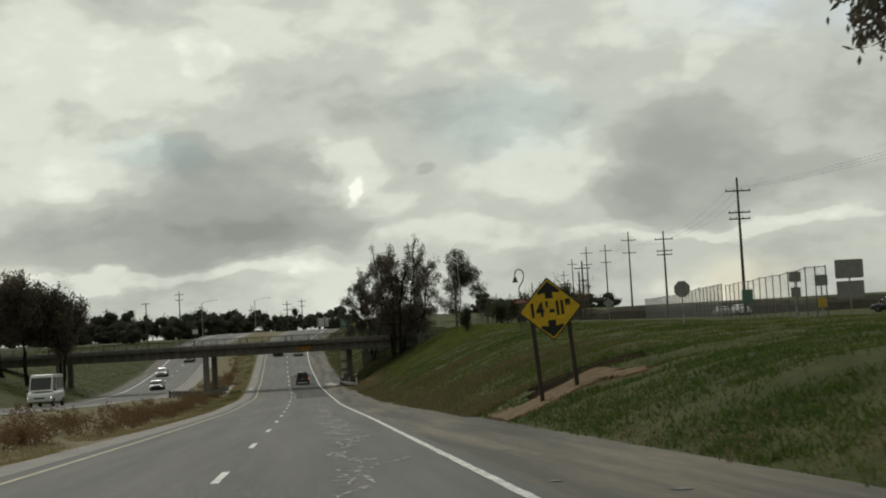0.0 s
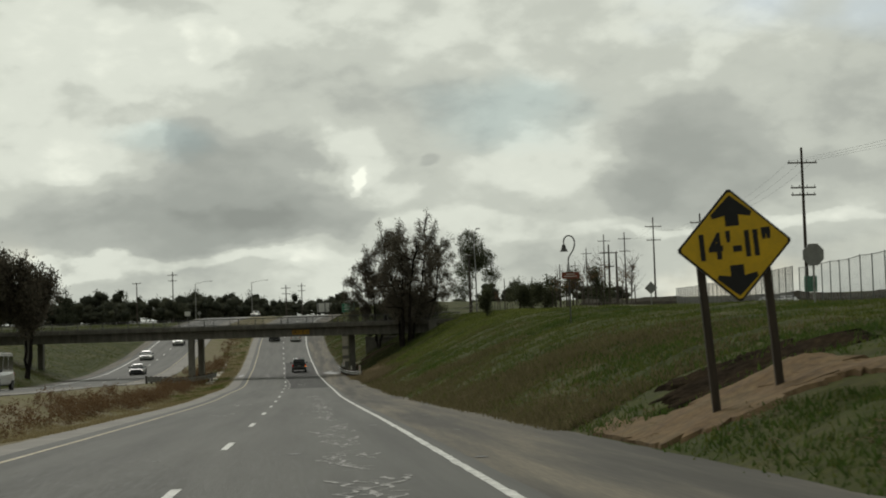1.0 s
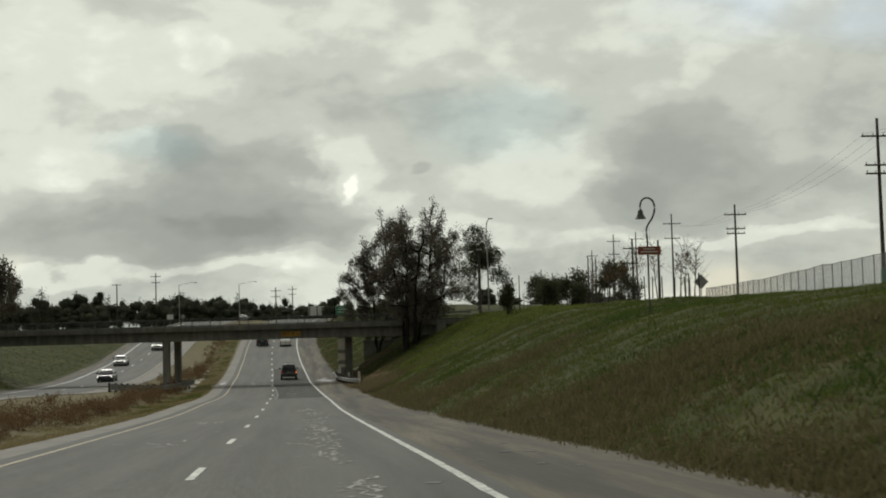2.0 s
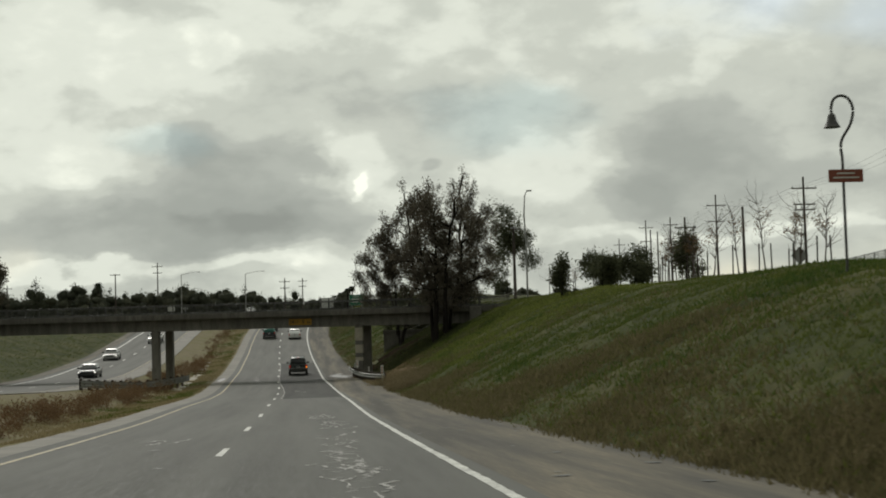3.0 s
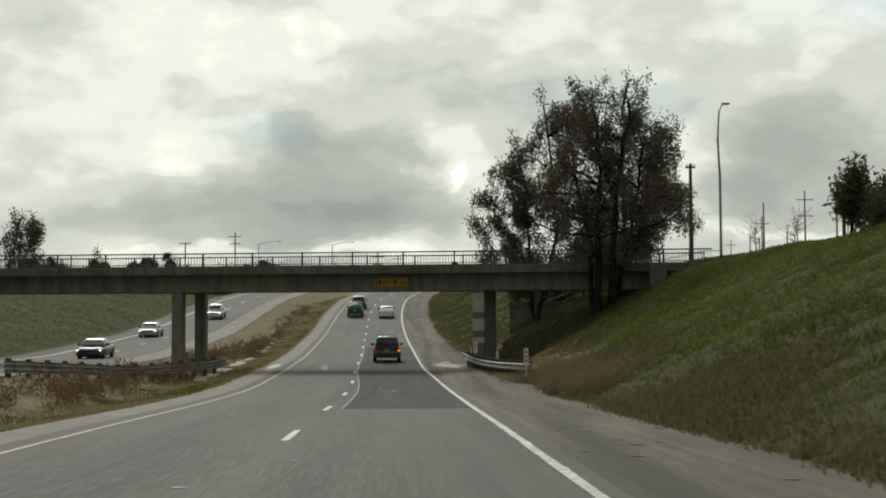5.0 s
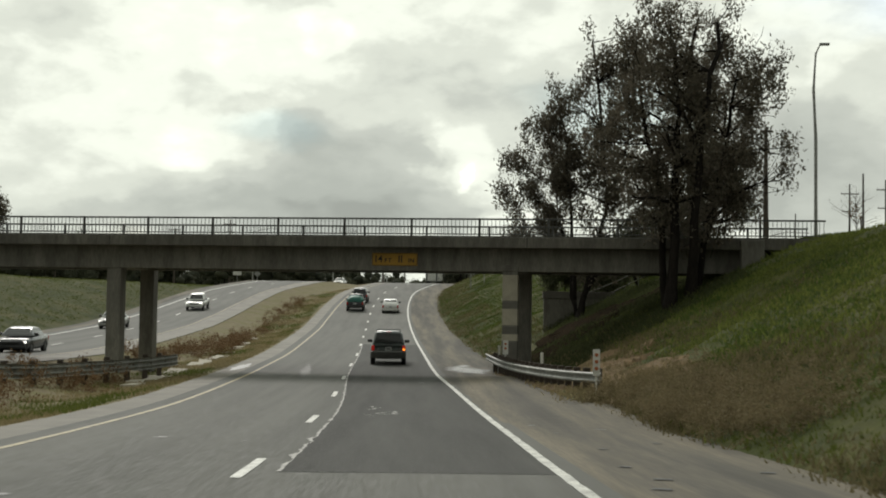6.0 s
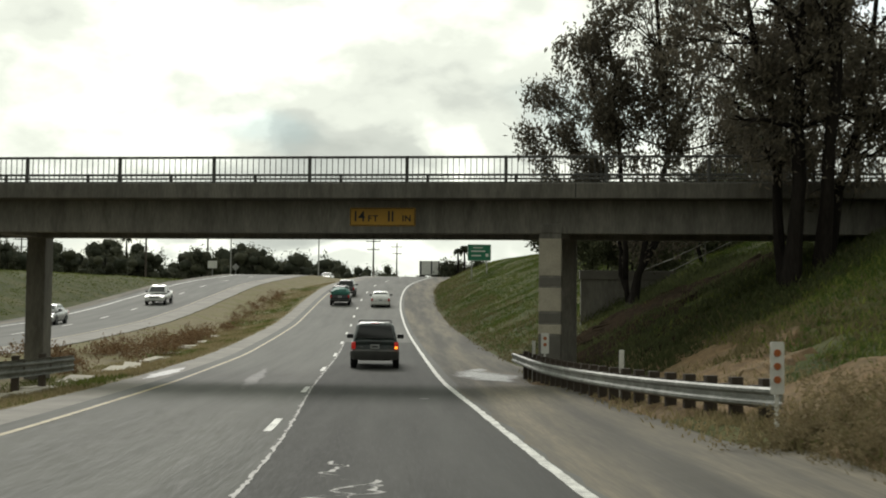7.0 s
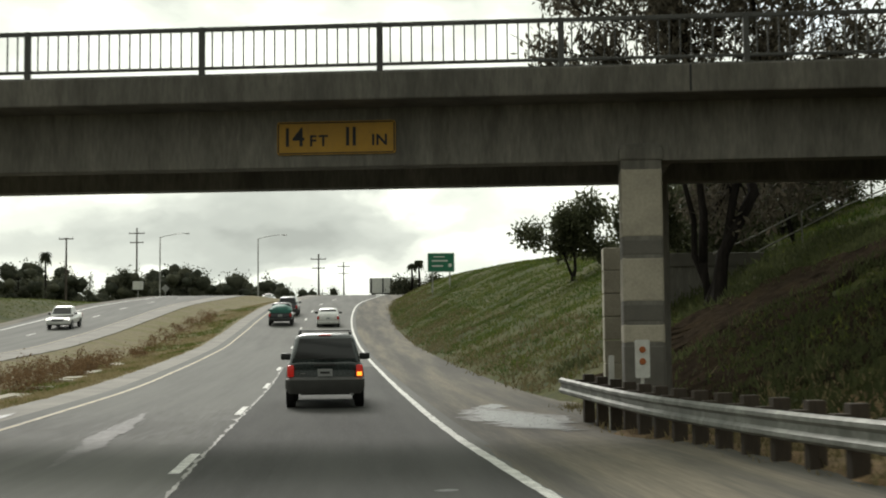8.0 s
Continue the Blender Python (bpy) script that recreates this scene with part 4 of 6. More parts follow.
def blades(name, spots, height, mat, label, category, width=0.02, per=5):
    """Tufts of narrow blades at spots (x, y, z, scale)."""
    spots = np.array(spots)
    count = len(spots) * per
    base = np.repeat(spots, per, axis=0)
    off = rgn.normal(size=(count, 2)) * 0.17
    ang = rgn.uniform(0, 6.283, count)
    h = height * base[:, 3] * rgn.uniform(0.5, 1.3, count)
    lean = rgn.normal(size=(count, 2)) * 0.42 * h[:, None]
    x, y, z = base[:, 0] + off[:, 0], base[:, 1] + off[:, 1], base[:, 2] - 0.03
    w = width * base[:, 3]
    dx, dy = np.cos(ang) * w, np.sin(ang) * w
    v = np.stack([np.stack([x - dx, y - dy, z], 1), np.stack([x + dx, y + dy, z], 1), np.stack([x + lean[:, 0], y + lean[:, 1], z + h], 1)], 1).reshape(-1, 3)
    f = np.arange(count * 3).reshape(-1, 3)
    ob = new(name, cloud_mesh(name, v, f, mat))
    return tagged(ob, label, category, kind="stuff")


def scatter(count, s0, s1, n0, n1, keep, lo=0.7, hi=1.3):
    out = []
    while len(out) < count:
        s, n = rgn.uniform(s0, s1), rgn.uniform(n0, n1)
        if keep(s, n):
            p = at(s, n)
            out.append((p.x, p.y, p.z, rgn.uniform(lo, hi)))
    return out


def dirt_here(s, n):
    return abs(s + 133.9 + (n - 6) * 0.75) < 2.3 + 0.9 * noise.noise(Vector((n * 0.9, s * 0.3, 2))) and 5.9 < n < 10.2 or abs(s + 130.6 + (n - 7.5) * 0.6) < 1.3 + 0.6 * noise.noise(Vector((n * 0.8, s * 0.4, 6))) and 7.4 < n < 11.2 or (0.5 < s < 13 and 6.0 < n < 9.2 + 1.5 * noise.noise(Vector((s * 0.35, 0, 6)))) or (abs(s - 8.3 + 0.7 * (n - 11.4)) < 1.3 + 0.8 * noise.noise(Vector((n * 0.7, 0, 6))) and 8 < n < 14.6) or (-22 < s < 0 and 6.0 < n < 9.2 + 2.2 * noise.noise(Vector((s * 0.35, 0, 2))))


def patchy(s, n):
    return noise.noise(Vector((s * 0.13, n * 0.2, 7)))


SIGHT = lambda s, n: not dirt_here(s, n)  # noqa: E731
blades("slope_grass", scatter(64000, -168, 8, 6.0, 24, lambda s, n: SIGHT(s, n) and (s < -128 and rgn.random() < 0.4 or s > -128 and 0.6 * patchy(s, n) + 0.09 * (n - 7) + 0.3 * furrow(s, n) > -0.55 + 0.3 * rgn.normal())), 0.1, M_BLADE, "green grass over the slope", "grass", 0.018, 5)
blades("far_slope_grass", scatter(26000, 8, 130, 6.6, 22, lambda s, n: SIGHT(s, n) and patchy(s, n) + 0.05 * (n - 8) > -0.2 + 0.3 * rgn.normal()), 0.11, M_BLADE, "green grass on the slope beyond the bridge", "grass", 0.024, 5)
blades("lush_far_slope_grass", scatter(12000, 8, 110, 6.2, 20, lambda s, n: SIGHT(s, n) and s + n > 27 and patchy(s * 1.7, n * 1.4) > -0.05 + 0.25 * rgn.normal()), 0.12, M_BLADE_LUSH, "fresh green grass on the slope beyond the bridge", "grass", 0.024, 5)
blades("dry_far_slope_grass", scatter(4500, 8, 130, 5.9, 10, lambda s, n: SIGHT(s, n) and patchy(s, n) + 0.05 * (n - 8) < 0.03 + 0.3 * rgn.normal()), 0.14, M_BLADE_DRY, "dry brown grass on the slope beyond the bridge", "grass", 0.024, 6)
blades("dry_slope_grass", scatter(22000, -128, 8, 5.75, 16, lambda s, n: SIGHT(s, n) and noise.noise(Vector((s * 0.09, n * 0.15, 3))) + 0.085 * (n - 7.4) < -0.1 + 0.24 * rgn.normal()), 0.16, M_BLADE_DRY, "dry brown grass along the foot of the slope", "grass", 0.025, 6)
blades("median_grass", scatter(22000, -140, 130, -11.5, -7.5, lambda s, n: patchy(s, n) < 0.12), 0.13, M_STRAW, "thin dry straw-coloured grass in the median", "grass", 0.022, 6)
blades("median_green_grass", scatter(6000, -60, 120, -11.5, -7.7, lambda s, n: patchy(s, n) > 0), 0.14, M_BLADE, "green grass in the median", "grass", 0.03, 5)
blades("left_bank_grass", scatter(17000, -30, 150, -48, -28, lambda s, n: True), 0.11, M_BLADE, "green grass on the far bank", "grass", 0.03, 5)
rw = np.random.default_rng(31)
weeds = []
for k in range(400):
    s = rw.uniform(-150, 110)
    n = -11.9 + rw.normal() * 0.75 + (0.5 if s > 30 else 0.0)
    if -3 < s < 9:
        continue
    p = at(s, n)
    h = rw.uniform(0.22, 0.5) * (1.7 if s < 50 else 1.2)
    weeds.append((p.x, p.y, p.z + h * 0.5, h * 1.1, h * 1.1, h * 0.75))
v, f = leaf_cloud(rw, weeds, 80000, 0.06, -0.3)
tagged(new("median_weeds", cloud_mesh("median_weeds", v, f, M_LEAF_DRY)), "rusty brown dry weeds along the median", "weeds", kind="stuff")
toe = []
for k in range(570):
    s = rw.uniform(-165, 90) if k < 430 else rw.uniform(-38, -20)
    n = 6.05 + abs(rw.normal()) * (0.8 if k < 430 else 1.0)
    if dirt_here(s, n) or (-20 < s < 5):
        continue
    p = at(s, n)
    h = rw.uniform(0.1, 0.3) if k < 430 else rw.uniform(0.25, 0.6)
    toe.append((p.x, p.y, p.z + h * 0.4, h * 1.6, h * 1.6, h * 0.8))
for k in range(16):
    x, y = 9.2 + rw.normal() * 0.35, -21.7 - abs(rw.normal()) * 0.5
    h = rw.uniform(0.3, 0.5)
    toe.append((x, y, on_ground(x, y) + h * 0.4, h * 1.3, h * 1.1, h * 0.8))
v, f = leaf_cloud(rw, toe, 66000, 0.032, -0.2)
tagged(new("verge_weeds", cloud_mesh("verge_weeds", v, f, M_LEAF_OLIVE)), "brown weeds along the foot of the slope", "weeds", kind="stuff")
# patches with "under" in their name take the earth colour that holds painted shade
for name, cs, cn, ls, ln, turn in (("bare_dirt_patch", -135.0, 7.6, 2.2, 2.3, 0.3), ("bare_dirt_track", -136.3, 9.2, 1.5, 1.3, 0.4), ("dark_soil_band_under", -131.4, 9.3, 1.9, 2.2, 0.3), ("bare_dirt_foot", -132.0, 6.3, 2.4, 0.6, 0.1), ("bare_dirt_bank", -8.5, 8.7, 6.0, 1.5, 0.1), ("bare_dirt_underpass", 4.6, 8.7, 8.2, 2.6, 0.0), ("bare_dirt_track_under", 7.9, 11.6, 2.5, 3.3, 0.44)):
    vs, fs = [at(cs, cn, 0.07)], []
    R = 96
    for ring in (0.08 + 0.92 * i / 15 for i in range(16)):
        for k in range(R):
            a = 2 * math.pi * k / R
            q = ring * (1 + 0.3 * noise.noise(Vector((math.cos(a) * 1.7, math.sin(a) * 1.7, cs))) + 0.25 * noise.noise(Vector((math.cos(a) * 5.3, math.sin(a) * 5.3, cs + 3))) + (0.3 * ring * noise.noise(Vector((math.cos(a) * 14, math.sin(a) * 14, cs + 5)))))
            s, n = q * ls * math.cos(a), q * ln * math.sin(a)
            s, n = s - n * turn * 1.6, n + s * turn * 0.35
            vs.append(at(cs + s, max(6.0, cn + n), (0.2 if "track_under" in name else 0.14 if "underpass" in name else 0.08) + 0.05 * noise.noise(Vector((s * 1.1, n * 1.1, 8))) if ring < 0.93 else -0.06))
    for k in range(R):
        fs.append((0, 1 + k, 1 + (k + 1) % R))
        for q in range(15):
            a = 1 + q * R
            fs.append((a + k, a + R + k, a + R + (k + 1) % R, a + (k + 1) % R))
    tagged(new(name, raw(name, [tuple(p) for p in vs], fs, M_SOIL if "under" in name else M_DIRT)), "dark earth on the bank, with shade put into its colour" if "under" in name else "bare orange-brown earth on the bank", "dirt", kind="structure")

# sandy verge on both sides of the guard rail before the bridge
vs, fs = [], []
cols, rows = 20, 100
for i in range(rows + 1):
    s = -27.5 + 28.0 * i / rows
    lo = 4.95 + 0.75 * (1 - ease(-20, -15, s)) + 0.22 * noise.noise(Vector((s * 0.5, 0, 3))) + 0.12 * noise.noise(Vector((s * 2.2, 0, 3)))
    hi = lo + (3.3 + 1.0 * noise.noise(Vector((s * 0.45, 1, 3))) + 0.6 * noise.noise(Vector((s * 1.7, 1, 3)))) * ease(-28, -22, s) * (1 - 0.55 * ease(-5, 1, s)) + 0.1
    for j in range(cols + 1):
        n = lo + (hi - lo) * j / cols
        edge = min(1.0, j / 1.5, (cols - j) / 1.5, i / 3.0, (rows - i) / 3.0)
        vs.append(tuple(at(s, n, -0.05 + edge * (0.12 + 0.05 * noise.noise(Vector((s * 1.3, n * 1.3, 2)))))))
for i in range(rows):
    for j in range(cols):
        a = i * (cols + 1) + j
        fs.append((a, a + 1, a + cols + 2, a + cols + 1))
tagged(new("bare_dirt_verge", raw("bare_dirt_verge", vs, fs, M_DIRT)), "bare orange-brown earth along the guard rail", "dirt", kind="structure")
blades("lush_bank_grass", scatter(36000, -168, 7, 6.1, 22, lambda s, n: SIGHT(s, n) and (s < -126 or n > 8) and 0.8 * noise.noise(Vector((s * 0.18, n * 0.25, 17))) - 0.9 * furrow(s, n) + (0.35 if s < -126 else 0.0) > 0.12 + 0.2 * rgn.normal()), 0.12, M_BLADE_LUSH, "fresh green grass on the bank before the bridge", "grass", 0.022, 5)
# lightened blades where the crowns and the bridge take light off the bank
blades("lightened_bank_grass", scatter(15000, -46, 3, 9.0, 22, lambda s, n: SIGHT(s, n) and noise.noise(Vector((s * 0.25, n * 0.3, 27))) + 0.05 * (n - 11) > -0.1 + 0.25 * rgn.normal()), 0.13, M_BLADE_LIGHTENED, "bright green grass on the bank by the bridge, lightened against tree shade", "grass", 0.024, 5)
blades("dead_verge_grass", scatter(2600, -27, 2, 5.2, 8.6, lambda s, n: patchy(s * 2, n * 2) > -0.1 + 0.25 * rgn.normal()), 0.13, M_STRAW, "dead straw-coloured grass along the guard rail", "grass", 0.022, 6)
blades("underpass_grass", [(x, y, z + 0.1, k) for x, y, z, k in scatter(5800, -6, 16, 6.6, 15, lambda s, n: abs(s - 8.3 + 0.7 * (n - 11.4)) > 1.5 and noise.noise(Vector((s * 0.4, n * 0.5, 12))) + 0.12 * (n - 9.5) > -0.05 - (1.2 if -7 < s < 1 else 0) + 0.2 * rgn.normal())], 0.16, M_BLADE_DULL, "dull green grass over the dark earth under the bridge", "grass", 0.026, 5)

# ---- cracks and worn marks on the lanes ----
rc = np.random.default_rng(3)


def crack(s, n, length, across):
    pts = [(s, n)]
    for _ in range(int(length / 0.14)):
        ps, pn = pts[-1]
        pts.append((ps + (rc.normal() * 0.05 if across else 0.14 + rc.normal() * 0.05), pn + (0.13 + rc.normal() * 0.03 if across else rc.normal() * 0.075)))
    vs, fs = [], []
    for i, (a, b) in enumerate(pts):
        wdt = rc.uniform(0.004, 0.05) * (0.3 if i in (0, len(pts) - 1) else 1)
        ds, dn = (wdt, 0) if across else (0, wdt)
        vs += [tuple(at(a - ds, b - dn, 0.0075, road_z(a - ds))), tuple(at(a + ds, b + dn, 0.0075, road_z(a + ds)))]
        if i:
            fs.append((2 * i - 2, 2 * i - 1, 2 * i + 1, 2 * i))
    return vs, fs


def cracks(name, rows, mat, label):
    vs, fs = [], []
    for row in rows:
        a, b = crack(*row)
        fs += [tuple(i + len(vs) for i in q) for q in b]
        vs += a
    tagged(new(name, raw(name, vs, fs, mat)), label, "road marks", kind="stuff")


rows = []
for lo, hi, mid, spread, many in ((-160, -70, 0.8, 0.12, 24), (-60, 26, 0.5, 0.8, 2), (-150, -50, -3.4, 0.7, 2)):
    for i in range(many):
        cs0, cn0, long = lo + (hi - lo) * (i + rc.random()) / many, mid + rc.normal() * spread, rc.uniform(1.5, 7.0)
        q = cs0
        while q < cs0 + long:
            rows.append((q, cn0 + rc.normal() * 0.18 - 0.15, rc.uniform(0.1, 0.4), True))
            if rc.random() < 0.6:
                rows.append((q, cn0 + rc.normal() * 0.16, rc.uniform(0.4, 2.2), False))
            q += rc.uniform(0.08, 0.9)
cracks("pale_cracks", rows, M_CRACK, "pale filled cracks in the asphalt lane")
vs, fs = [], []
for _ in range(90):
    s0, n0, r0, k0 = rc.uniform(-165, -8), rc.uniform(2.8, 5.6) if rc.random() < 0.7 else rc.uniform(-5, 2), rc.uniform(0.05, 0.15), len(vs)
    for q in range(7):
        r1 = r0 * rc.uniform(0.6, 1.3)
        s1 = s0 + r1 * math.cos(q * 0.898)
        vs.append(tuple(at(s1, n0 + r1 * math.sin(q * 0.898), 0.0075, road_z(s1))))
    fs.append(tuple(range(k0, k0 + 7)))
tagged(new("tar_spots", raw("tar_spots", vs, fs, M_TAR)), "small dark tar spots on the paving", "road marks", kind="stuff")

# ---- bridge sign, guard rails, markers ----
def letters(text, size, mat, parent, m, thick=0.004, wide=1.0, bold=0.0):
    """Words in the built-in font, one mesh a letter, centred, in the xz plane facing -y."""
    made, x = [], 0.0
    for char in text:
        cu = bpy.data.curves.new("letter", "FONT")
        cu.body, cu.size, cu.extrude, cu.align_y, cu.offset = char, size, thick, "CENTER", bold
        tmp = new("tmp_text", cu)
        bpy.context.view_layer.update()
        me = bpy.data.meshes.new_from_object(tmp.evaluated_get(bpy.context.evaluated_depsgraph_get()))
        bpy.data.objects.remove(tmp)
        me.name = "letter"
        me.materials.clear()
        me.materials.append(mat)
        lo, hi = min(v.co.x for v in me.vertices), max(v.co.x for v in me.vertices)
        made.append((me, x - lo))
        x += hi - lo + size * (0.06 if char in "'\"" else 0.14)
    x -= size * 0.14
    for me, left in made:
        ob = new("letter", me)
        ob.parent = parent
        ob.matrix_basis = m @ Matrix.Rotation(radians(90), 4, "X") @ Matrix.Diagonal((wide, 1, 1, 1)) @ Matrix.Translation((left - x / 2, 0, 0))


def bar_rows(parent, rows, mat, y, name="lettering_bar"):
    """Plain bars in place of small lettering: (x, z, width, height)."""
    for x, z, wd, h in rows:
        bm = bmesh.new()
        bm_box(bm, (wd, 0.006, h), (x, y, z))
        part(name, bm, mat, parent)


def rounded(wd, h, r, n=5):
    pts = []
    for cx, cz, a0 in ((wd / 2 - r, h / 2 - r, 0), (-wd / 2 + r, h / 2 - r, 90), (-wd / 2 + r, -h / 2 + r, 180), (wd / 2 - r, -h / 2 + r, 270)):
        pts += [(cx + r * math.cos(radians(a0 + 90 * k / n)), cz + r * math.sin(radians(a0 + 90 * k / n))) for k in range(n + 1)]
    return pts


cs = thing("clearance_sign", pose(0.02, 0.78, 5.13), "faded yellow clearance plate with black lettering on the girder", "sign")
bm = bmesh.new()
bm_poly(bm, rounded(2.08, 0.58, 0.05), 0.03)
part("plate", bm, M_SIGN_ORANGE, cs)
for sx, sz, wd, h in ((0, 0.265, 2.0, 0.018), (0, -0.265, 2.0, 0.018), (1.015, 0, 0.018, 0.5), (-1.015, 0, 0.018, 0.5)):
    bm = bmesh.new()
    bm_box(bm, (wd, 0.006, h), (sx, -0.004, sz))
    part("border", bm, M_BLACK, cs)
for text, x, z, size, wide in (("14", -0.72, 0.0, 0.46, 0.95), ("FT", -0.3, -0.06, 0.27, 1.0), ("11", 0.26, 0.0, 0.46, 0.95), ("IN", 0.76, -0.06, 0.27, 1.0)):
    letters(text, size, M_BLACK, cs, Matrix.Translation((x, -0.004, z)), wide=wide, bold=0.006)


def w_beam(bm, pts, up, tall=1.0):
    """A corrugated guard-rail beam along points; up: height of its middle above them."""
    prof = [(0.0, -0.155), (0.045, -0.12), (0.045, -0.075), (0.0, -0.035), (0.0, 0.035), (0.045, 0.075), (0.045, 0.12), (0.0, 0.155)]
    if tall > 1:
        prof = [(0.0, -0.25), (0.045, -0.215), (0.045, -0.17), (0.0, -0.125), (0.0, -0.085), (0.045, -0.045), (0.045, 0.045), (0.0, 0.085), (0.0, 0.125), (0.045, 0.17), (0.045, 0.215), (0.0, 0.25)]
    prof = prof + [(x - 0.012, z) for x, z in reversed(prof)]
    rings = []
    for i, p in enumerate(pts):
        d = (pts[min(i + 1, len(pts) - 1)] - pts[max(i - 1, 0)])
        d.z = 0
        d.normalize()
        face = Vector((-d.y, d.x, 0))
        rings.append([bm.verts.new(p + face * x + Vector((0, 0, up + z))) for x, z in prof])
    for a, b in zip(rings, rings[1:]):
        for k in range(len(prof)):
            bm.faces.new((a[k], a[(k + 1) % len(prof)], b[(k + 1) % len(prof)], b[k]))
    bm.faces.new(rings[0])
    bm.faces.new(rings[-1][::-1])


def guard_rail(name, path, label, flip, lift=0.0, tall=1.0):
    """Path: (x, y) from one end to the other; posts stand behind the beam."""
    pts = []
    for (x0, y0), (x1, y1) in zip(path, path[1:]):
        k = max(1, int(math.hypot(x1 - x0, y1 - y0) / 0.95))
        pts += [(x0 + (x1 - x0) * i / k, y0 + (y1 - y0) * i / k) for i in range(k)]
    pts.append(path[-1])
    xy = np.array(pts)
    for _ in range(3):
        xy[1:-1] = (xy[:-2] + 2 * xy[1:-1] + xy[2:]) / 4
    pts = [Vector((x, y, road_z(road_frame((x, y))[0]) if lift else max(on_ground(x, y), road_z(road_frame((x, y))[0]) - 0.1))) for x, y in xy]
    zs = np.array([p.z for p in pts])
    for _ in range(6):
        zs[1:-1] = (zs[:-2] + 2 * zs[1:-1] + zs[2:]) / 4
    for i, (p, z) in enumerate(zip(pts, zs)):
        p.z = z + lift * (1 - i / (len(pts) - 1)) ** 1.9 + (0.1 * (i / (len(pts) - 1)) ** 6 if lift else 0.0)
    ob = thing(name, pose(0, 0, 0), label, "guard rail")
    bm = bmesh.new()
    w_beam(bm, pts, 0.56 if tall == 1 else 0.46, tall)
    part("beam", bm, M_BEAM, ob, "corrugated galvanised beam", smooth=True)
    bm = bmesh.new()
    bm_box(bm, (0.16, 0.2, 1.7), (0, 0, -0.02), bevel=0.012)
    me = mesh_of("post", bm, M_WOOD_POST)
    bm = bmesh.new()
    bm_box(bm, (0.15, 0.18, 0.34), (0, 0, 0), bevel=0.01)
    block = mesh_of("block", bm, M_WOOD_POST)
    for i in range(1, len(pts) - 1, 1 if lift else 2):
        d = (pts[i + 1] - pts[i - 1])
        d.z = 0
        d.normalize()
        back = Vector((d.y, -d.x, 0)) * flip
        turn = math.degrees(math.atan2(d.y, d.x))
        share("post", me, ob, Matrix.Translation(pts[i] + back * 0.3) @ pose(0, 0, 0, 0, 0, turn))
        share("block", block, ob, Matrix.Translation(pts[i] + back * 0.12 + Vector((0, 0, 0.56))) @ pose(0, 0, 0, 0, 0, turn))
    return pts


guard_rail("guard_rail", [(9.4, -20.3), (8.6, -18.2), (7.5, -14.0), (6.3, -8.5), (5.2, -2.5), (4.35, 2.6), (3.9, 4.6)], "galvanised guard rail on dark timber posts beside the shoulder", 1, 0.22)


def sn(s, n):
    p = at(s, n)
    return p.x, p.y


guard_rail("guard_rail", [sn(-26, -15.0), sn(-16, -13.6), sn(-8, -11.6), sn(-1, -10.0), sn(3.5, -9.6)], "galvanised guard rail in the median before the pier", -1, tall=1.6)


def marker(x, y, top, wide, tall, dots, label):
    z = on_ground(x, y)
    ob = thing("object_marker", pose(x, y, z, 0, 0, HEAD), label, "marker", "roadside markers")
    bm = bmesh.new()
    bm_box(bm, (0.06 if tall else wide, 0.03, top - z + 0.1), (0, 0.02, (top - z) / 2 - 0.05), bevel=0.006)
    part("post", bm, M_SIGN_WHITE, ob)
    if tall:
        bm = bmesh.new()
        bm_poly(bm, rounded(wide, tall, 0.03), 0.02, Matrix.Translation((0, -0.02, top - z - tall / 2)))
        part("plate", bm, M_SIGN_WHITE, ob, "white marker plate")
        for k in range(dots):
            bm = bmesh.new()
            bmesh.ops.create_cone(bm, cap_ends=True, segments=16, radius1=0.055, radius2=0.05, depth=0.02, matrix=Matrix.Translation((0, -0.03, top - z - 0.16 - k * 0.19)) @ Matrix.Rotation(radians(90), 4, "X"))
            part("reflector", bm, M_AMBER, ob, "round amber reflector")


marker(9.25, -20.75, 1.71, 0.2, 0.75, 3, "white roadside marker plate with amber reflectors")
marker(5.16, -0.1, 1.57, 0.24, 0.62, 2, "white marker plate with reflectors before the column")
marker(7.25, -10.6, 1.33, 0.11, 0, 0, "plain white plastic marker post behind the guard rail")
marker(4.75, 1.6, 1.3, 0.1, 0, 0, "plain white plastic marker post by the column")

# low stepped block wall behind the column, and a pipe handrail up the bank
bw = thing("block_wall", pose(5.2, 8.2, on_ground(5.2, 8.2) - 0.05, 0, 0, 0), "pale stacked concrete block pillar beside the column", "wall")
for k in range(7):
    bm = bmesh.new()
    bm_box(bm, (0.55, 0.8, 0.5), (0, 0, 0.25 + 0.515 * k), bevel=0.02)
    part("block", bm, M_CONCRETE_PALE, bw)
M_PIPE = material("dull_pipe_steel", (0.2, 0.195, 0.17), 0.6, 0.3, spread=0.2, scale=2)
hr = thing("pipe_handrail", pose(0, 0, 0), "grey pipe handrail climbing the grassy bank", "handrail")
line = [Vector((x, y, on_ground(x, y))) for x, y in [(8.5 + 1.45 * k, 17.5 + 0.55 * k) for k in range(10)]]
for up in (0.45, 0.95):
    bm = bmesh.new()
    bm_tube(bm, [p + Vector((0, 0, up)) for p in line], 0.024, 8)
    part("rail", bm, M_PIPE, hr)
for p in line[::2]:
    bm = bmesh.new()
    bm_tube(bm, [p + Vector((0, 0, -0.2)), p + Vector((0, 0, 0.97))], 0.024, 8)
    part("post", bm, M_PIPE, hr)
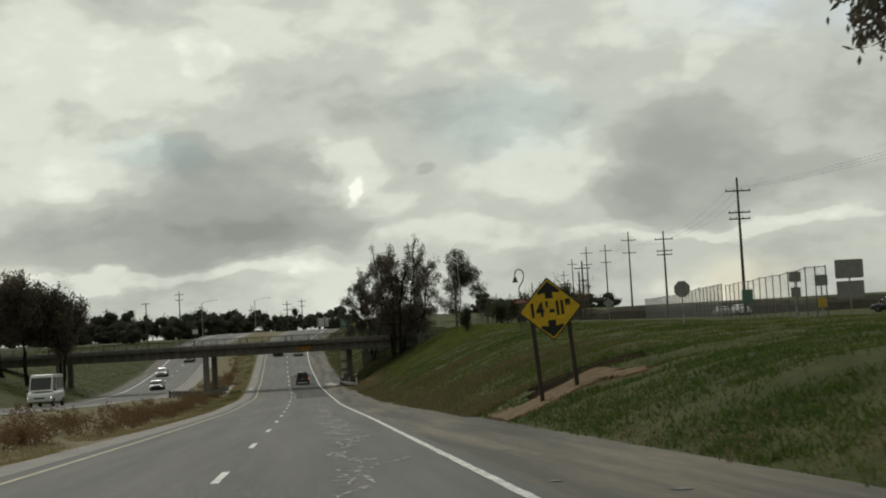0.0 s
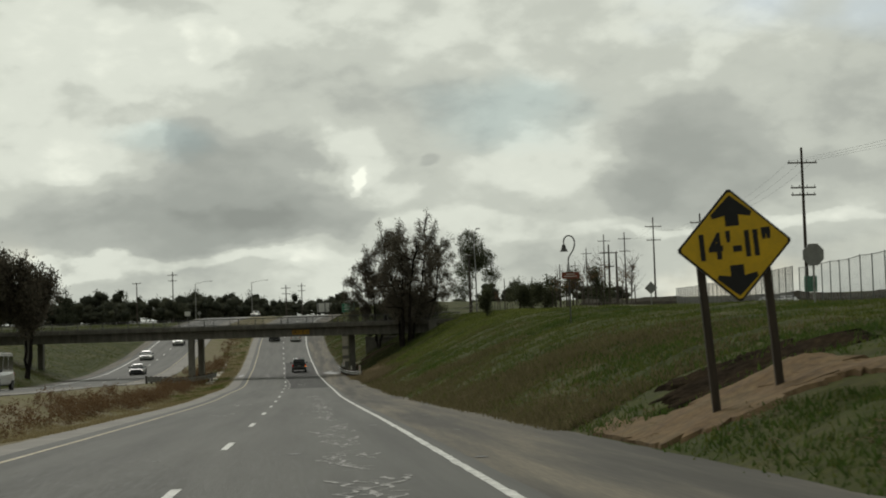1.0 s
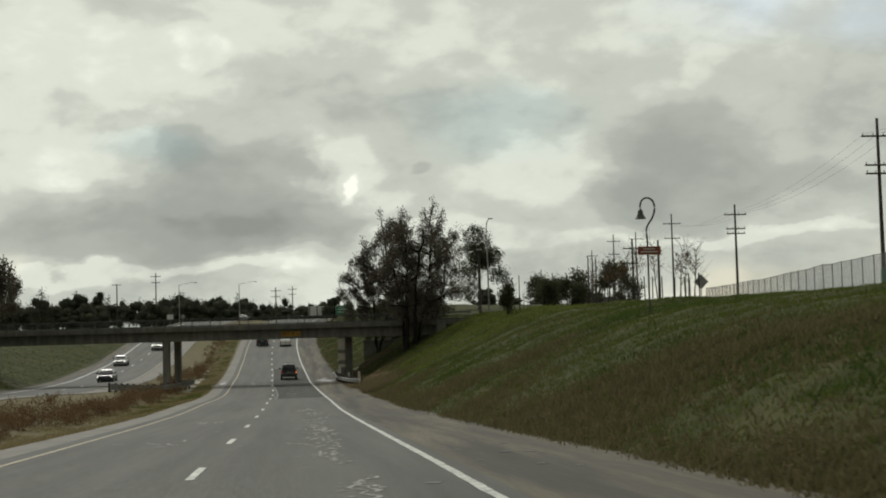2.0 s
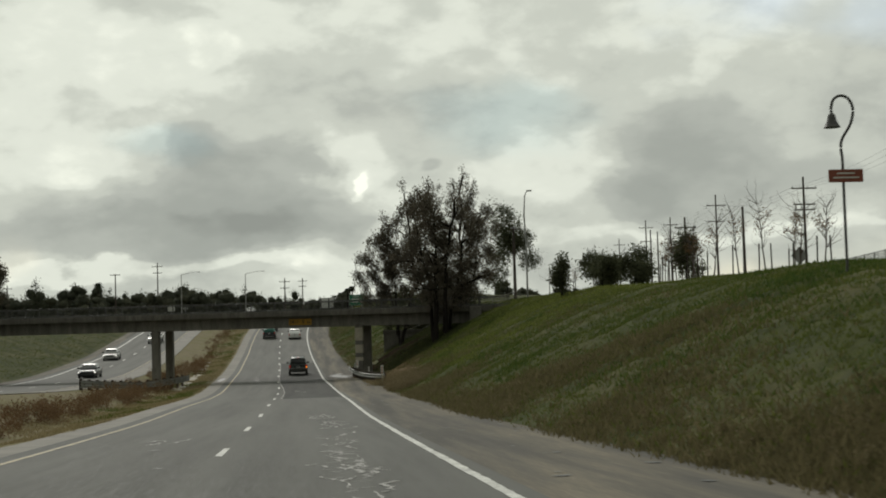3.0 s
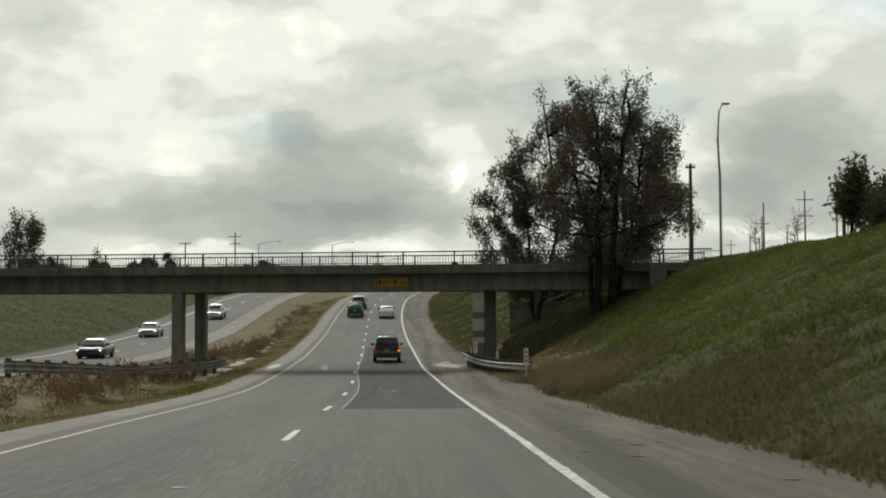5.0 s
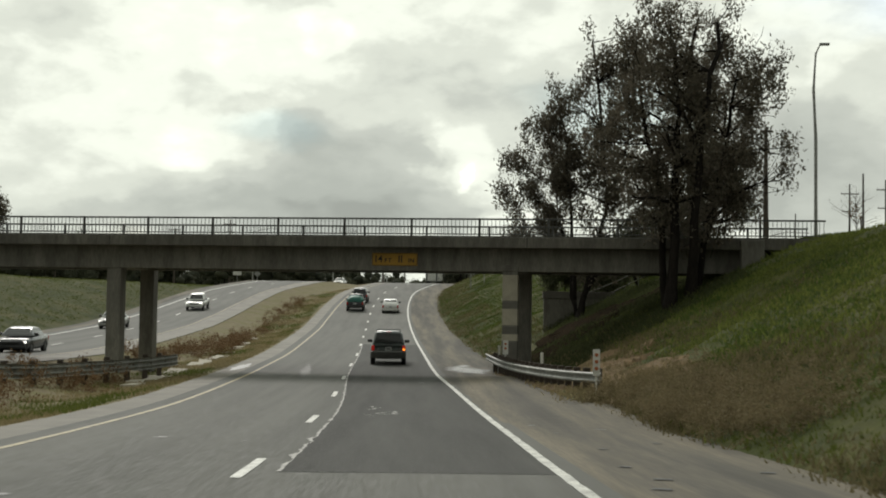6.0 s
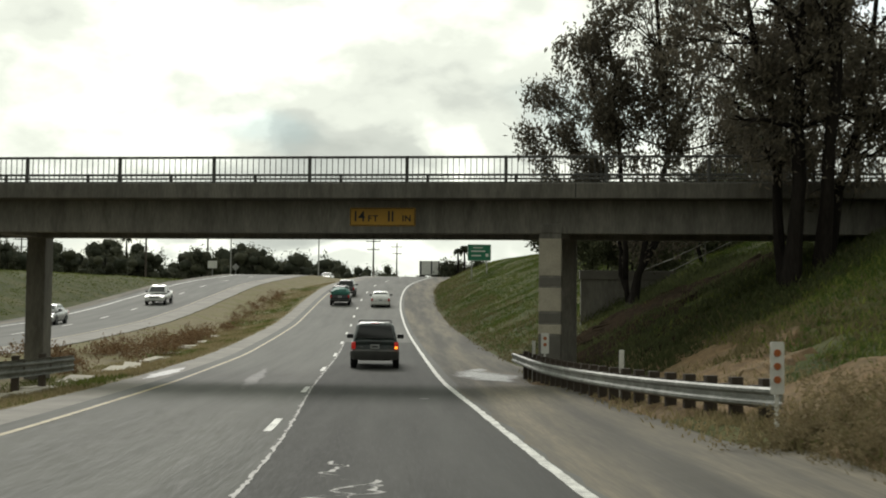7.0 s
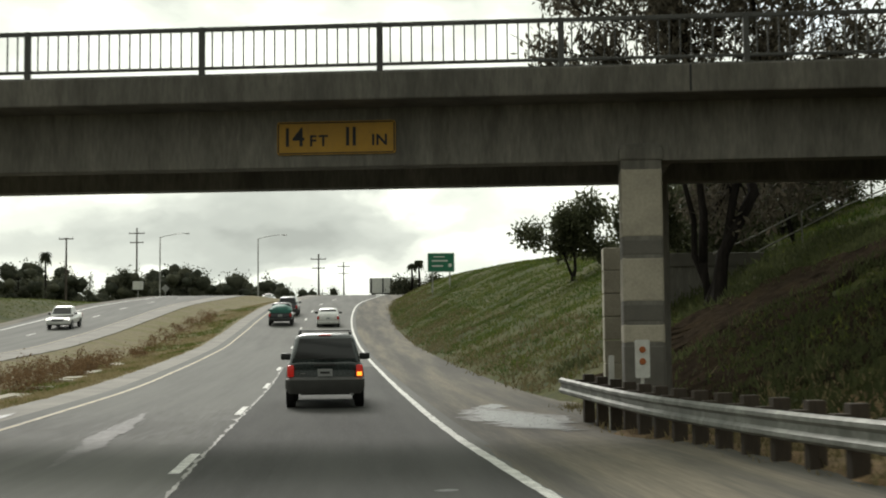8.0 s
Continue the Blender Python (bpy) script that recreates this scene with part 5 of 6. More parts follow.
rw_low = min(on_ground(6.0, 17.2), on_ground(9.9, 17.6)) - 0.3
bm = bmesh.new()
bm_box(bm, (4.0, 0.28, 3.7 - rw_low), (0, 0, (3.7 - rw_low) / 2), bevel=0.02)
rw = solid("retaining_wall", bm, M_CONCRETE, "low grey concrete retaining wall in the bank behind the trees", "wall", m=pose(8.0, 17.4, rw_low, 0, 0, 6), kind="structure")
bm = bmesh.new()
bm_box(bm, (4.1, 0.4, 0.4), (0, 0, 3.9 - rw_low), bevel=0.02)
part("coping", bm, M_PAINT_GREY, rw, "dark stained coping")
# broken concrete drain in the median
rd = np.random.default_rng(12)
dr = thing("median_drain", pose(0, 0, 0), "broken pale concrete drain slabs in the median", "drain", kind="structure")
for k in range(30):
    s = -6 + 2.4 * k + rd.normal() * 0.3
    if 8 < s < 12 or rd.random() < 0.55:
        continue
    ln, wd = rd.uniform(0.9, 1.15), rd.uniform(0.28, 0.45)
    n = -10.1 - 0.004 * s + rd.normal() * 0.12
    bm = bmesh.new()
    bm_box(bm, (wd * 2, ln * 2, 0.12), (0, 0, 0), bevel=0.02)
    ob = part("slab", bm, M_CONCRETE_PALE, dr)
    ob.matrix_basis = Matrix.Translation(at(s, n, 0.05)) @ pose(0, 0, 0, rd.normal() * 2 + 2, rd.normal() * 3, HEAD + rd.normal() * 4)

# ---- signs beside the road ----
ds = thing("clearance_warning_sign", pose(27.96, -132.6, 0, 0, -4.2, 2.0), "yellow diamond warning sign with black arrows on two dark posts", "sign")
DZ = 7.3
for x, low in ((-0.64, 4.4), (0.5, 4.8)):
    bm = bmesh.new()
    bm_box(bm, (0.14, 0.1, 7.3 - low + 0.2), (x + 0.55, 0.1, (7.3 + low) / 2 - 0.1), bevel=0.01)
    part("post", bm, M_WOOD_POST, ds, "dark timber post").location.x = 0.0
dia = [(0.03, 0.98), (-0.03, 0.98), (-0.98, 0.03), (-0.98, -0.03), (-0.03, -0.98), (0.03, -0.98), (0.98, -0.03), (0.98, 0.03)]
SH = 0.52
bm = bmesh.new()
bm_poly(bm, dia, 0.03, Matrix.Translation((SH, 0, DZ)))
plate = part("plate", bm, M_SIGN_BACK, ds)
bm = bmesh.new()
bm_poly(bm, [(x * 0.995, z * 0.995) for x, z in dia], 0.004, Matrix.Translation((SH, -0.006, DZ)))
part("border", bm, M_BLACK, plate)
bm = bmesh.new()
bm_poly(bm, [(x * 0.945, z * 0.945) for x, z in dia], 0.004, Matrix.Translation((SH, -0.012, DZ)))
part("face", bm, M_SIGN_YELLOW, plate, "bright yellow sign face")
arrow = [(0.0, 0.88), (0.36, 0.56), (0.33, 0.49), (0.12, 0.53), (0.12, 0.34), (-0.12, 0.34), (-0.12, 0.53), (-0.33, 0.49), (-0.36, 0.56)]
for sgn in (1, -1):
    bm = bmesh.new()
    bm_poly(bm, [(x, z * sgn) for x, z in arrow], 0.004, Matrix.Translation((SH, -0.017, DZ)))
    part("arrow", bm, M_BLACK, plate)
letters("14'-11\"", 0.6, M_BLACK, ds, Matrix.Translation((SH, -0.016, DZ - 0.01)), wide=0.78, bold=0.024)

def bend(points, count=6):
    """A smooth line through points."""
    pts = [Vector(q) for q in points]
    out = []
    for i in range(len(pts) - 1):
        a, b, c, d = pts[max(0, i - 1)], pts[i], pts[i + 1], pts[min(len(pts) - 1, i + 2)]
        for k in range(count):
            t = k / count
            out.append(0.5 * (2 * b + (c - a) * t + (2 * a - 5 * b + 4 * c - d) * t * t + (3 * b - a - 3 * c + d) * t ** 3))
    return out + [pts[-1]]


bell = thing("bell_marker", pose(27.8, -80.2, 6.5, 0, 0, HEAD), "dark bell hanging from a crooked pole with a red plate", "historic marker")
bm = bmesh.new()
bm_tube(bm, [(0, 0, on_ground(27.8, -80.2) - 6.5 - 0.3), (0, 0, 2.2)] + bend([(0, 0, 2.45), (-0.03, 0, 2.75), (0.03, 0, 3.0), (0.28, 0, 3.4), (0.37, 0, 3.8), (0.26, 0, 4.1), (0.03, 0, 4.2), (-0.18, 0, 4.1), (-0.26, 0, 3.88), (-0.26, 0, 3.7)]), 0.04, 10)
part("pole", bm, M_RAIL_STEEL, bell, smooth=True)
bm = bmesh.new()
bm_tube(bm, [(-0.26, 0, 3.72), (-0.26, 0, 3.66), (-0.26, 0, 3.5), (-0.26, 0, 3.36), (-0.26, 0, 3.3)], [0.03, 0.1, 0.13, 0.2, 0.24], 16)
part("bell", bm, M_RAIL_STEEL, bell, "dark cast bell", smooth=True)
bm = bmesh.new()
bm_poly(bm, rounded(1.0, 0.36, 0.03), 0.03, Matrix.Translation((0.05, -0.08, 1.93)))
red = part("plate", bm, M_SIGN_RED, bell, "rust-red plate")
bar_rows(red, [(0.05, 2.0, 0.5, 0.04), (0.05, 1.88, 0.74, 0.04)], M_SIGN_WHITE, -0.085)


def post_sign(name, x, y, outline, size, height, face, back_mat, label, turn=0.0, post_mat=M_GALV, second=None, group=""):
    ob = thing(name, pose(x, y, on_ground(x, y), 0, 0, turn), label, "sign", group)
    bm = bmesh.new()
    bm_tube(bm, [(0, 0.05, -0.2), (0, 0.05, height + size * 0.3)], 0.045, 8)
    part("post", bm, post_mat, ob)
    bm = bmesh.new()
    bm_poly(bm, [(px * size, pz * size + height) for px, pz in outline], 0.02)
    part("plate", bm, back_mat, ob)
    if second:
        wd, h, z, mat = second
        bm = bmesh.new()
        bm_poly(bm, rounded(wd, h, 0.03), 0.02, Matrix.Translation((0, -0.03, z)))
        part("lower_plate", bm, mat, ob)
    return ob


OCT = [(math.cos(radians(22.5 + 45 * k)) * 0.54, math.sin(radians(22.5 + 45 * k)) * 0.54) for k in range(8)]
RECT = rounded(1.0, 0.8, 0.06)
DIAM = [(0, 0.7), (-0.7, 0), (0, -0.7), (0.7, 0)]
post_sign("stop_sign", 36.0, -104.0, OCT, 0.85, 1.95, None, M_SIGN_BACK, "octagonal stop sign seen from its bare grey back", 10)
post_sign("sign_back", 46.6, -97.0, rounded(1.0, 0.62, 0.05), 1.75, 2.9, None, M_SIGN_BACK, "large bare sign back on a post", 12, second=(1.7, 1.0, 1.7, M_SIGN_BACK))
post_sign("sign_back", 45.2, -96.0, RECT, 0.8, 2.2, None, M_SIGN_BACK, "grey sign back with a small yellow diamond below", 12, second=(0.55, 0.55, 0.9, M_SIGN_YELLOW))
post_sign("sign_back", 43.8, -95.5, RECT, 0.75, 2.4, None, M_SIGN_BACK, "bare grey sign back on a thin post", 12, second=(0.6, 0.55, 1.5, M_SIGN_BACK))
post_sign("sign_back", 38.4, -27.0, DIAM, 0.9, 1.9, None, M_SIGN_BACK, "diamond sign seen from its bare back", 10)
p = at(160, -28.4)
post_sign("sign_back", p.x, p.y, DIAM, 0.8, 2.4, None, M_SIGN_BACK, "diamond sign back beside the far road", 8)
p = at(146, -28.2)
post_sign("sign_back", p.x, p.y, RECT, 1.3, 2.4, None, M_SIGN_WHITE, "pale sign beside the far road", 8)

ex = thing("exit_sign", pose(-5.6, 98.9, on_ground(-5.6, 98.9) - 0.55, 0, 0, HEAD - 4) @ Matrix.Diagonal((1.14, 1, 1.05, 1)), "large green highway sign on two steel posts", "sign")
for x in (-0.7, 0.7):
    bm = bmesh.new()
    bm_box(bm, (0.12, 0.12, 3.6), (x, 0.1, 1.5), bevel=0.01)
    part("post", bm, M_GALV, ex)
bm = bmesh.new()
bm_poly(bm, rounded(2.16, 1.66, 0.1), 0.04, Matrix.Translation((0, 0, 3.05)))
face = part("panel", bm, M_SIGN_GREEN, ex, "green panel")
for sx, sz, wd, h in ((0, 0.78, 1.98, 0.03), (0, -0.78, 1.98, 0.03), (1.03, 0, 0.03, 1.46), (-1.03, 0, 0.03, 1.46)):
    bm = bmesh.new()
    bm_box(bm, (wd, 0.006, h), (sx, -0.004, 3.05 + sz))
    part("border", bm, M_SIGN_WHITE, face)
bar_rows(face, [(-0.15, 3.55, 0.9, 0.09), (-0.1, 3.2, 1.3, 0.13), (-0.28, 2.75, 0.9, 0.13), (0.72, 2.8, 0.26, 0.3)], M_SIGN_WHITE, -0.006)


# ---- poles, lamps, wires, fences ----
def power_pole(x, y, h, arms, label, group="power poles", turn=0.0, thick=1.0):
    z = on_ground(x, y)
    ob = thing("power_pole", pose(x, y, z, 0, 0, turn), label, "power pole", group)
    bm = bmesh.new()
    bm_tube(bm, [(0, 0, -0.5), (0, 0, h)], [0.2 * thick, 0.11 * thick], 10)
    part("pole", bm, M_POLE, ob)
    for za, wd in arms:
        bm = bmesh.new()
        bm_box(bm, (wd, 0.12, 0.14), (0, -0.14, za), bevel=0.01)
        arm = part("crossarm", bm, M_POLE, ob)
        for k in range(4):
            bm = bmesh.new()
            xx = -wd / 2 + 0.12 + k * (wd - 0.24) / 3
            bm_tube(bm, [(xx, -0.14, za + 0.06), (xx, -0.14, za + 0.28)], [0.05, 0.035], 6)
            part("insulator", bm, M_SIGN_BACK, arm)
    return ob


RIGHT_POLES = [(53.3, -27.2, 15.4, ((13.9, 2.9), (11.5, 2.5), (10.8, 2.4))), (52.2, 31.5, 13.5, ((12.2, 2.9), (10.4, 2.5), (9.8, 2.4))), (53.6, 100.2, 16.0, ((14.2, 3.2), (11.6, 2.8))), (53.3, 156.3, 15.5, ((13.9, 3.0), (11.0, 2.6))),
               (49.0, 163.1, 15.5, ((13.9, 3.0), (11.0, 2.6))), (48.5, 221.2, 15.0, ((13.4, 3.0),)), (50.0, 305.4, 14.5, ((13.0, 3.0),)), (39.8, 38.0, 9.8, ((8.6, 2.6), (6.6, 1.4)))]
for x, y, h, arms in RIGHT_POLES:
    power_pole(x, y, h, arms, "weathered timber power pole with crossarms above the cutting", turn=HEAD)
bm = bmesh.new()
bm_box(bm, (1.15, 0.4, 1.5), (0, 0, 0.75), bevel=0.05)
solid("utility_box", bm, M_SIGN_GREEN, "green utility cabinet fixed to the power pole", "cabinet", m=pose(53.5, -27.75, on_ground(53.5, -27.75) + 1.5, 0, 0, HEAD))
power_pole(35.6, -22.0, 5.8, (), "bare timber pole without crossarms", thick=0.7)
power_pole(19.66, 27.95, 8.2, ((7.9, 0.8),), "short timber pole beside the bridge")
for x, y, h in ((30.5, -8.5, 5.0), (31.6, -4.0, 5.2), (27.8, 8.5, 4.4), (30.0, 20.0, 4.6), (24.4, 21.0, 4.4)):
    power_pole(x, y, h, (), "thin bare timber post on the level ground", "bare posts", thick=0.42)
for x, y, h in ((-62.4, 190.0, 13.5), (-38.0, 254.7, 10.3), (-33.6, 197.3, 8.7), (-95, 230, 10.5), (-104, 205, 9.5), (-20, 345, 11.0)):
    power_pole(x, y, h, ((h - 0.9, 2.6), (h - 2.4, 2.2)), "distant timber power pole with crossarms", "distant power poles")
power_pole(-65.2, 165.4, 10.2, ((10.0, 2.2),), "distant short pole with one crossarm", "distant power poles")


def wire(name, a, b, sag, r=0.02):
    pts = [a.lerp(b, k / 12) - Vector((0, 0, sag * 4 * (k / 12) * (1 - k / 12))) for k in range(13)]
    bm = bmesh.new()
    bm_tube(bm, pts, r, 4)
    solid(name, bm, M_BLACK, "thin black overhead wire between the poles", "wire", "overhead wires")


tops = [(53.3, -27.2, 14.0), (52.2, 31.5, 12.3), (53.6, 100.2, 14.3), (53.3, 156.3, 14.0)]
tops = [Vector((x, y, on_ground(x, y) + h)) for x, y, h in tops]
first = Vector((66.0, -130.0, 19.0))
for off in (-1.2, 0, 1.2):
    o = Vector((off, -0.14, 0.1))
    for a, b in zip([first] + tops, tops):
        wire("overhead_wire", a + o, b + o, 1.1, 0.009)


def street_lamp(x, y, h, reach, turn, label, bend=0.0):
    ob = thing("street_lamp", pose(x, y, on_ground(x, y), 0, 0, turn), label, "street lamp", "street lamps")
    bm = bmesh.new()
    pts = [(0, 0, -0.3), (0, 0, h * 0.55), (-bend, 0, h * 0.8), (0, 0, h)]
    bm_tube(bm, pts, [0.11, 0.09, 0.08, 0.06], 10)
    part("pole", bm, M_GALV, ob, smooth=True)
    bm = bmesh.new()
    bm_tube(bm, [(0, 0, h - 0.05), (reach * 0.35, 0, h + 0.25), (reach * 0.75, 0, h + 0.5), (reach, 0, h + 0.5)], [0.05, 0.045, 0.04, 0.035], 8)
    part("arm", bm, M_GALV, ob, smooth=True)
    bm = bmesh.new()
    bm_box(bm, (0.55, 0.24, 0.14), (reach + 0.1, 0, h + 0.47), bevel=0.05)
    part("lamp_head", bm, M_SIGN_BACK, ob, "grey lamp head")


street_lamp(20.75, 14.8, 10.4, 0.35, 0, "tall slender grey street lamp on the embankment", 0.12)
for x, y, h in ((-48.3, 155.1, 9.4), (-35.8, 160.0, 8.3)):
    street_lamp(x, y, h, 3.6, HEAD, "grey street lamp with a long arm by the far road")


def fence(path, height, gap, label, wire_wide=0.012):
    ob = thing("chain_link_fence", pose(0, 0, 0), label, "fence")
    pts = []
    for (x0, y0), (x1, y1) in zip(path, path[1:]):
        k = max(1, int(math.hypot(x1 - x0, y1 - y0) / gap))
        pts += [Vector((x0 + (x1 - x0) * i / k, y0 + (y1 - y0) * i / k, 0)) for i in range(k)]
    for p in pts:
        p.z = on_ground(p.x, p.y)
    bm = bmesh.new()
    bm_tube(bm, [(0, 0, -0.3), (0, 0, height + 0.05)], 0.036, 6)
    me = mesh_of("fence_post", bm, M_FENCE)
    for p in pts:
        share("fence_post", me, ob, Matrix.Translation(p))
    bm = bmesh.new()
    bm_tube(bm, [p + Vector((0, 0, height)) for p in pts], 0.025, 5)
    part("top_rail", bm, M_FENCE, ob)
    vs, fs = [], []
    for a, b in zip(pts, pts[1:]):
        along = (b - a)
        count = int(along.length / 0.22)
        for lean in (1, -1):
            for k in range(-int(height / 0.22), count + 1):
                lo, hi = k * 0.22, k * 0.22 + height
                t0, t1 = max(0.0, lo), min(along.length, hi)
                if t1 - t0 < 0.05:
                    continue
                z0, z1 = (t0 - lo), (t1 - lo)
                if lean < 0:
                    t0, t1 = along.length - t0, along.length - t1
                p, q = a + along * (t0 / along.length), a + along * (t1 / along.length)
                i = len(vs)
                w = wire_wide
                vs += [(p.x, p.y, p.z + z0 - w), (p.x, p.y, p.z + z0 + w), (q.x, q.y, q.z + z1 + w), (q.x, q.y, q.z + z1 - w)]
                fs.append((i, i + 1, i + 2, i + 3))
    web = new("wire_mesh", raw("wire_mesh", vs, fs, M_FENCE))
    web.parent = ob


fence([(45.0, -98.0), (46.2, -70.0), (47.4, -48.0)], 3.0, 3.05, "tall chain-link fence above the cutting")
fence([(47.4, -48.0), (48.4, -30.0), (49.0, 14.0), (50.0, 45.0)], 3.2, 3.05, "tall close-woven wire fence above the cutting", 0.034)
# dark brushy bank beyond the frontage road
M_BRUSH = material("dark_brush", (0.05, 0.043, 0.03), 0.95, spread=0.4, scale=0.6, bump=0.1, fine=4, spec=0.1, tint=(0.034, 0.034, 0.022))
vs, fs = [], []
for i in range(91):
    k = i / 90
    x, y = 38 + 92 * k, 62 - 118 * k
    low = on_ground(x, y) - 0.3
    up = 1.9 + 0.35 * noise.noise(Vector((k * 40, 0, 2))) + 0.3 * noise.noise(Vector((k * 9, 0, 7)))
    for dx, dz in ((-2.6, 0.0), (-1.4, 0.62), (0.0, 1.0), (1.6, 0.8), (3.4, 0.0)):
        vs.append((x + dx * 0.8, y + dx * 0.6, low + 0.3 * (dz > 0) + up * dz + 0.2 * (dz > 0) * noise.noise(Vector((k * 120, dx, 1)))))
    if i:
        for j in range(4):
            a = (i - 1) * 5 + j
            fs.append((a, a + 1, a + 6, a + 5))
tagged(new("brushy_bank", raw("brushy_bank", vs, fs, M_BRUSH)), "low dark brushy bank beyond the frontage road", "bank", kind="structure")
p = at(168, 0.2, 0.0, road_z(168))
tr = thing("box_truck", pose(p.x, p.y, p.z, 0, 0, 2), "pale box truck far ahead on the highway", "truck")
bm = bmesh.new()
bm_box(bm, (3.2, 4.6, 2.2), (0, 2.3, 1.75), bevel=0.05)
part("box", bm, M_SIGN_WHITE, tr)
for x in (-1.35, 0.35, 1.52):
    bm = bmesh.new()
    bm_box(bm, (0.2, 0.04, 2.1), (x, -0.02, 1.75))
    part("rib", bm, M_BLACK, tr)
for x in (-1.2, 1.2):
    for y in (0.9, 3.8):
        bm = bmesh.new()
        bm_tube(bm, [(x - 0.15, y, 0.4), (x + 0.15, y, 0.4)], 0.4, 14)
        part("wheel", bm, M_BLACK, tr)

# thin films of rain water on the paving by the bridge
M_WATER = material("rain_film", (0.06, 0.058, 0.052), 0.35, spread=0.3, scale=1.2, fine=9, spec=0.6)

M_MOIST = material("moist_wheel_track", (0.085, 0.082, 0.074), 0.66, spread=0.3, scale=1.2, fine=9, spec=0.32)
M_DAMP = material("damp_paving", (0.09, 0.086, 0.076), 0.55, spread=0.3, scale=1.2, fine=9, spec=0.42)


def puddle(cs0, cn0, ls, ln, turn, up, mat):
    """A ragged film, drawn out along the road."""
    vs, fs = [], []
    count = 90
    for i in range(count + 1):
        q = -1 + 2 * i / count
        s = cs0 + ls * q
        half = ln * max(0.0, (1 - abs(q) ** 1.6)) * (1 + 0.25 * noise.noise(Vector((s * 0.8, cn0, 1))))
        mid = cn0 + turn * q + 0.25 * ln * noise.noise(Vector((s * 0.7, cn0, 5)))
        for sgn, k in ((-1, 11), (1, 17)):
            n = mid + sgn * half + (0.4 * ln * noise.noise(Vector((s * 2.6, cn0, k))) + 0.22 * ln * noise.noise(Vector((s * 8.3, cn0, k)))) * min(1.0, half / 0.1)
            vs.append(tuple(at(s, n, up, road_z(s))))
        if i:
            fs.append((2 * i - 2, 2 * i - 1, 2 * i + 1, 2 * i))
    tagged(new("rain_puddle", raw("rain_puddle", vs, fs, mat)), "thin film of rain water on the paving", "puddle", "rain puddles", kind="structure")


puddle(4.4, 4.05, 4.0, 1.0, -0.3, 0.005, M_DAMP)
puddle(4.0, 4.05, 3.2, 0.68, -0.35, 0.009, M_WATER)
puddle(8.4, 4.1, 1.0, 0.3, 0.1, 0.008, M_WATER)
puddle(4.5, -6.75, 4.0, 0.3, 0.1, 0.005, M_WATER)
puddle(1.6, -3.5, 6.5, 0.25, -0.2, 0.007, M_MOIST)

# ---- vehicles ----
M_GLASS = material("dark_tinted_glass", (0.012, 0.014, 0.014), 0.06, spread=0.1, spec=0.6)
M_TYRE = material("tyre_rubber", (0.018, 0.018, 0.018), 0.8, spread=0.2, scale=6)
M_RIM = material("alloy_rim", (0.30, 0.30, 0.30), 0.35, 0.8, spread=0.1)
M_TRIM = material("dark_plastic_trim", (0.035, 0.035, 0.034), 0.55, spread=0.15, scale=4)
M_PLATE = material("pale_number_plate", (0.45, 0.46, 0.46), 0.4, spread=0.1)
M_CHROME = material("bright_chrome", (0.6, 0.6, 0.6), 0.12, 1.0, spread=0.05)
M_TARP = material("teal_tarpaulin", (0.02, 0.12, 0.095), 0.6, spread=0.3, scale=2.5, bump=0.02, fine=12)


def paint(name, colour, rough=0.3):
    return material(name, colour, rough, 0.15, spread=0.08, scale=1.5, coat=0.5, grime=0.1)


def lit(name, colour, power):
    mat = bpy.data.materials.new(name)
    mat.use_nodes = True
    b = mat.node_tree.nodes["Principled BSDF"]
    b.inputs["Base Color"].default_value = (*colour, 1)
    b.inputs["Roughness"].default_value = 0.2
    b.inputs["Emission Color"].default_value = (*colour, 1)
    b.inputs["Emission Strength"].default_value = power
    return mat


M_RED_LAMP = lit("red_brake_lamp", (0.4, 0.018, 0.012), 0.22)
M_RED_OFF = lit("red_tail_lens", (0.3, 0.012, 0.01), 0.1)
M_AMBER_LAMP = lit("amber_turn_lamp", (1.0, 0.3, 0.03), 1.2)
M_HEAD_LAMP = lit("headlamp_glow", (0.9, 0.88, 0.8), 1.6)
M_SUV = paint("dark_green_car_paint", (0.02, 0.03, 0.028))
M_SUV_LOW = material("dark_grey_cladding", (0.085, 0.085, 0.08), 0.55, spread=0.12, scale=3)
M_WHITE_CAR = paint("white_car_paint", (0.62, 0.62, 0.6))
M_SILVER_CAR = paint("silver_car_paint", (0.33, 0.33, 0.32))
M_DARK_CAR = paint("charcoal_car_paint", (0.03, 0.032, 0.036))
M_PICK = paint("dark_navy_truck_paint", (0.02, 0.024, 0.03))


def ring_pts(hw, y0, y1, r, n=4):
    """A rounded rectangle in x and y."""
    pts = []
    for cx, cy, a0 in ((hw - r, y1 - r, 0), (-hw + r, y1 - r, 90), (-hw + r, y0 + r, 180), (hw - r, y0 + r, 270)):
        pts += [(cx + r * math.cos(radians(a0 + 90 * k / n)), cy + r * math.sin(radians(a0 + 90 * k / n))) for k in range(n + 1)]
    return pts


def shell(bm, levels):
    """A closed shell through rounded rectangles: (z, half width, y0, y1, corner)."""
    rings = [[bm.verts.new((x, y, z)) for x, y in ring_pts(hw, y0, y1, r)] for z, hw, y0, y1, r in levels]
    n = len(rings[0])
    for a, b in zip(rings, rings[1:]):
        for k in range(n):
            bm.faces.new((a[k], a[(k + 1) % n], b[(k + 1) % n], b[k]))
    bm.faces.new(rings[0][::-1])
    bm.faces.new(rings[-1])
    return bm


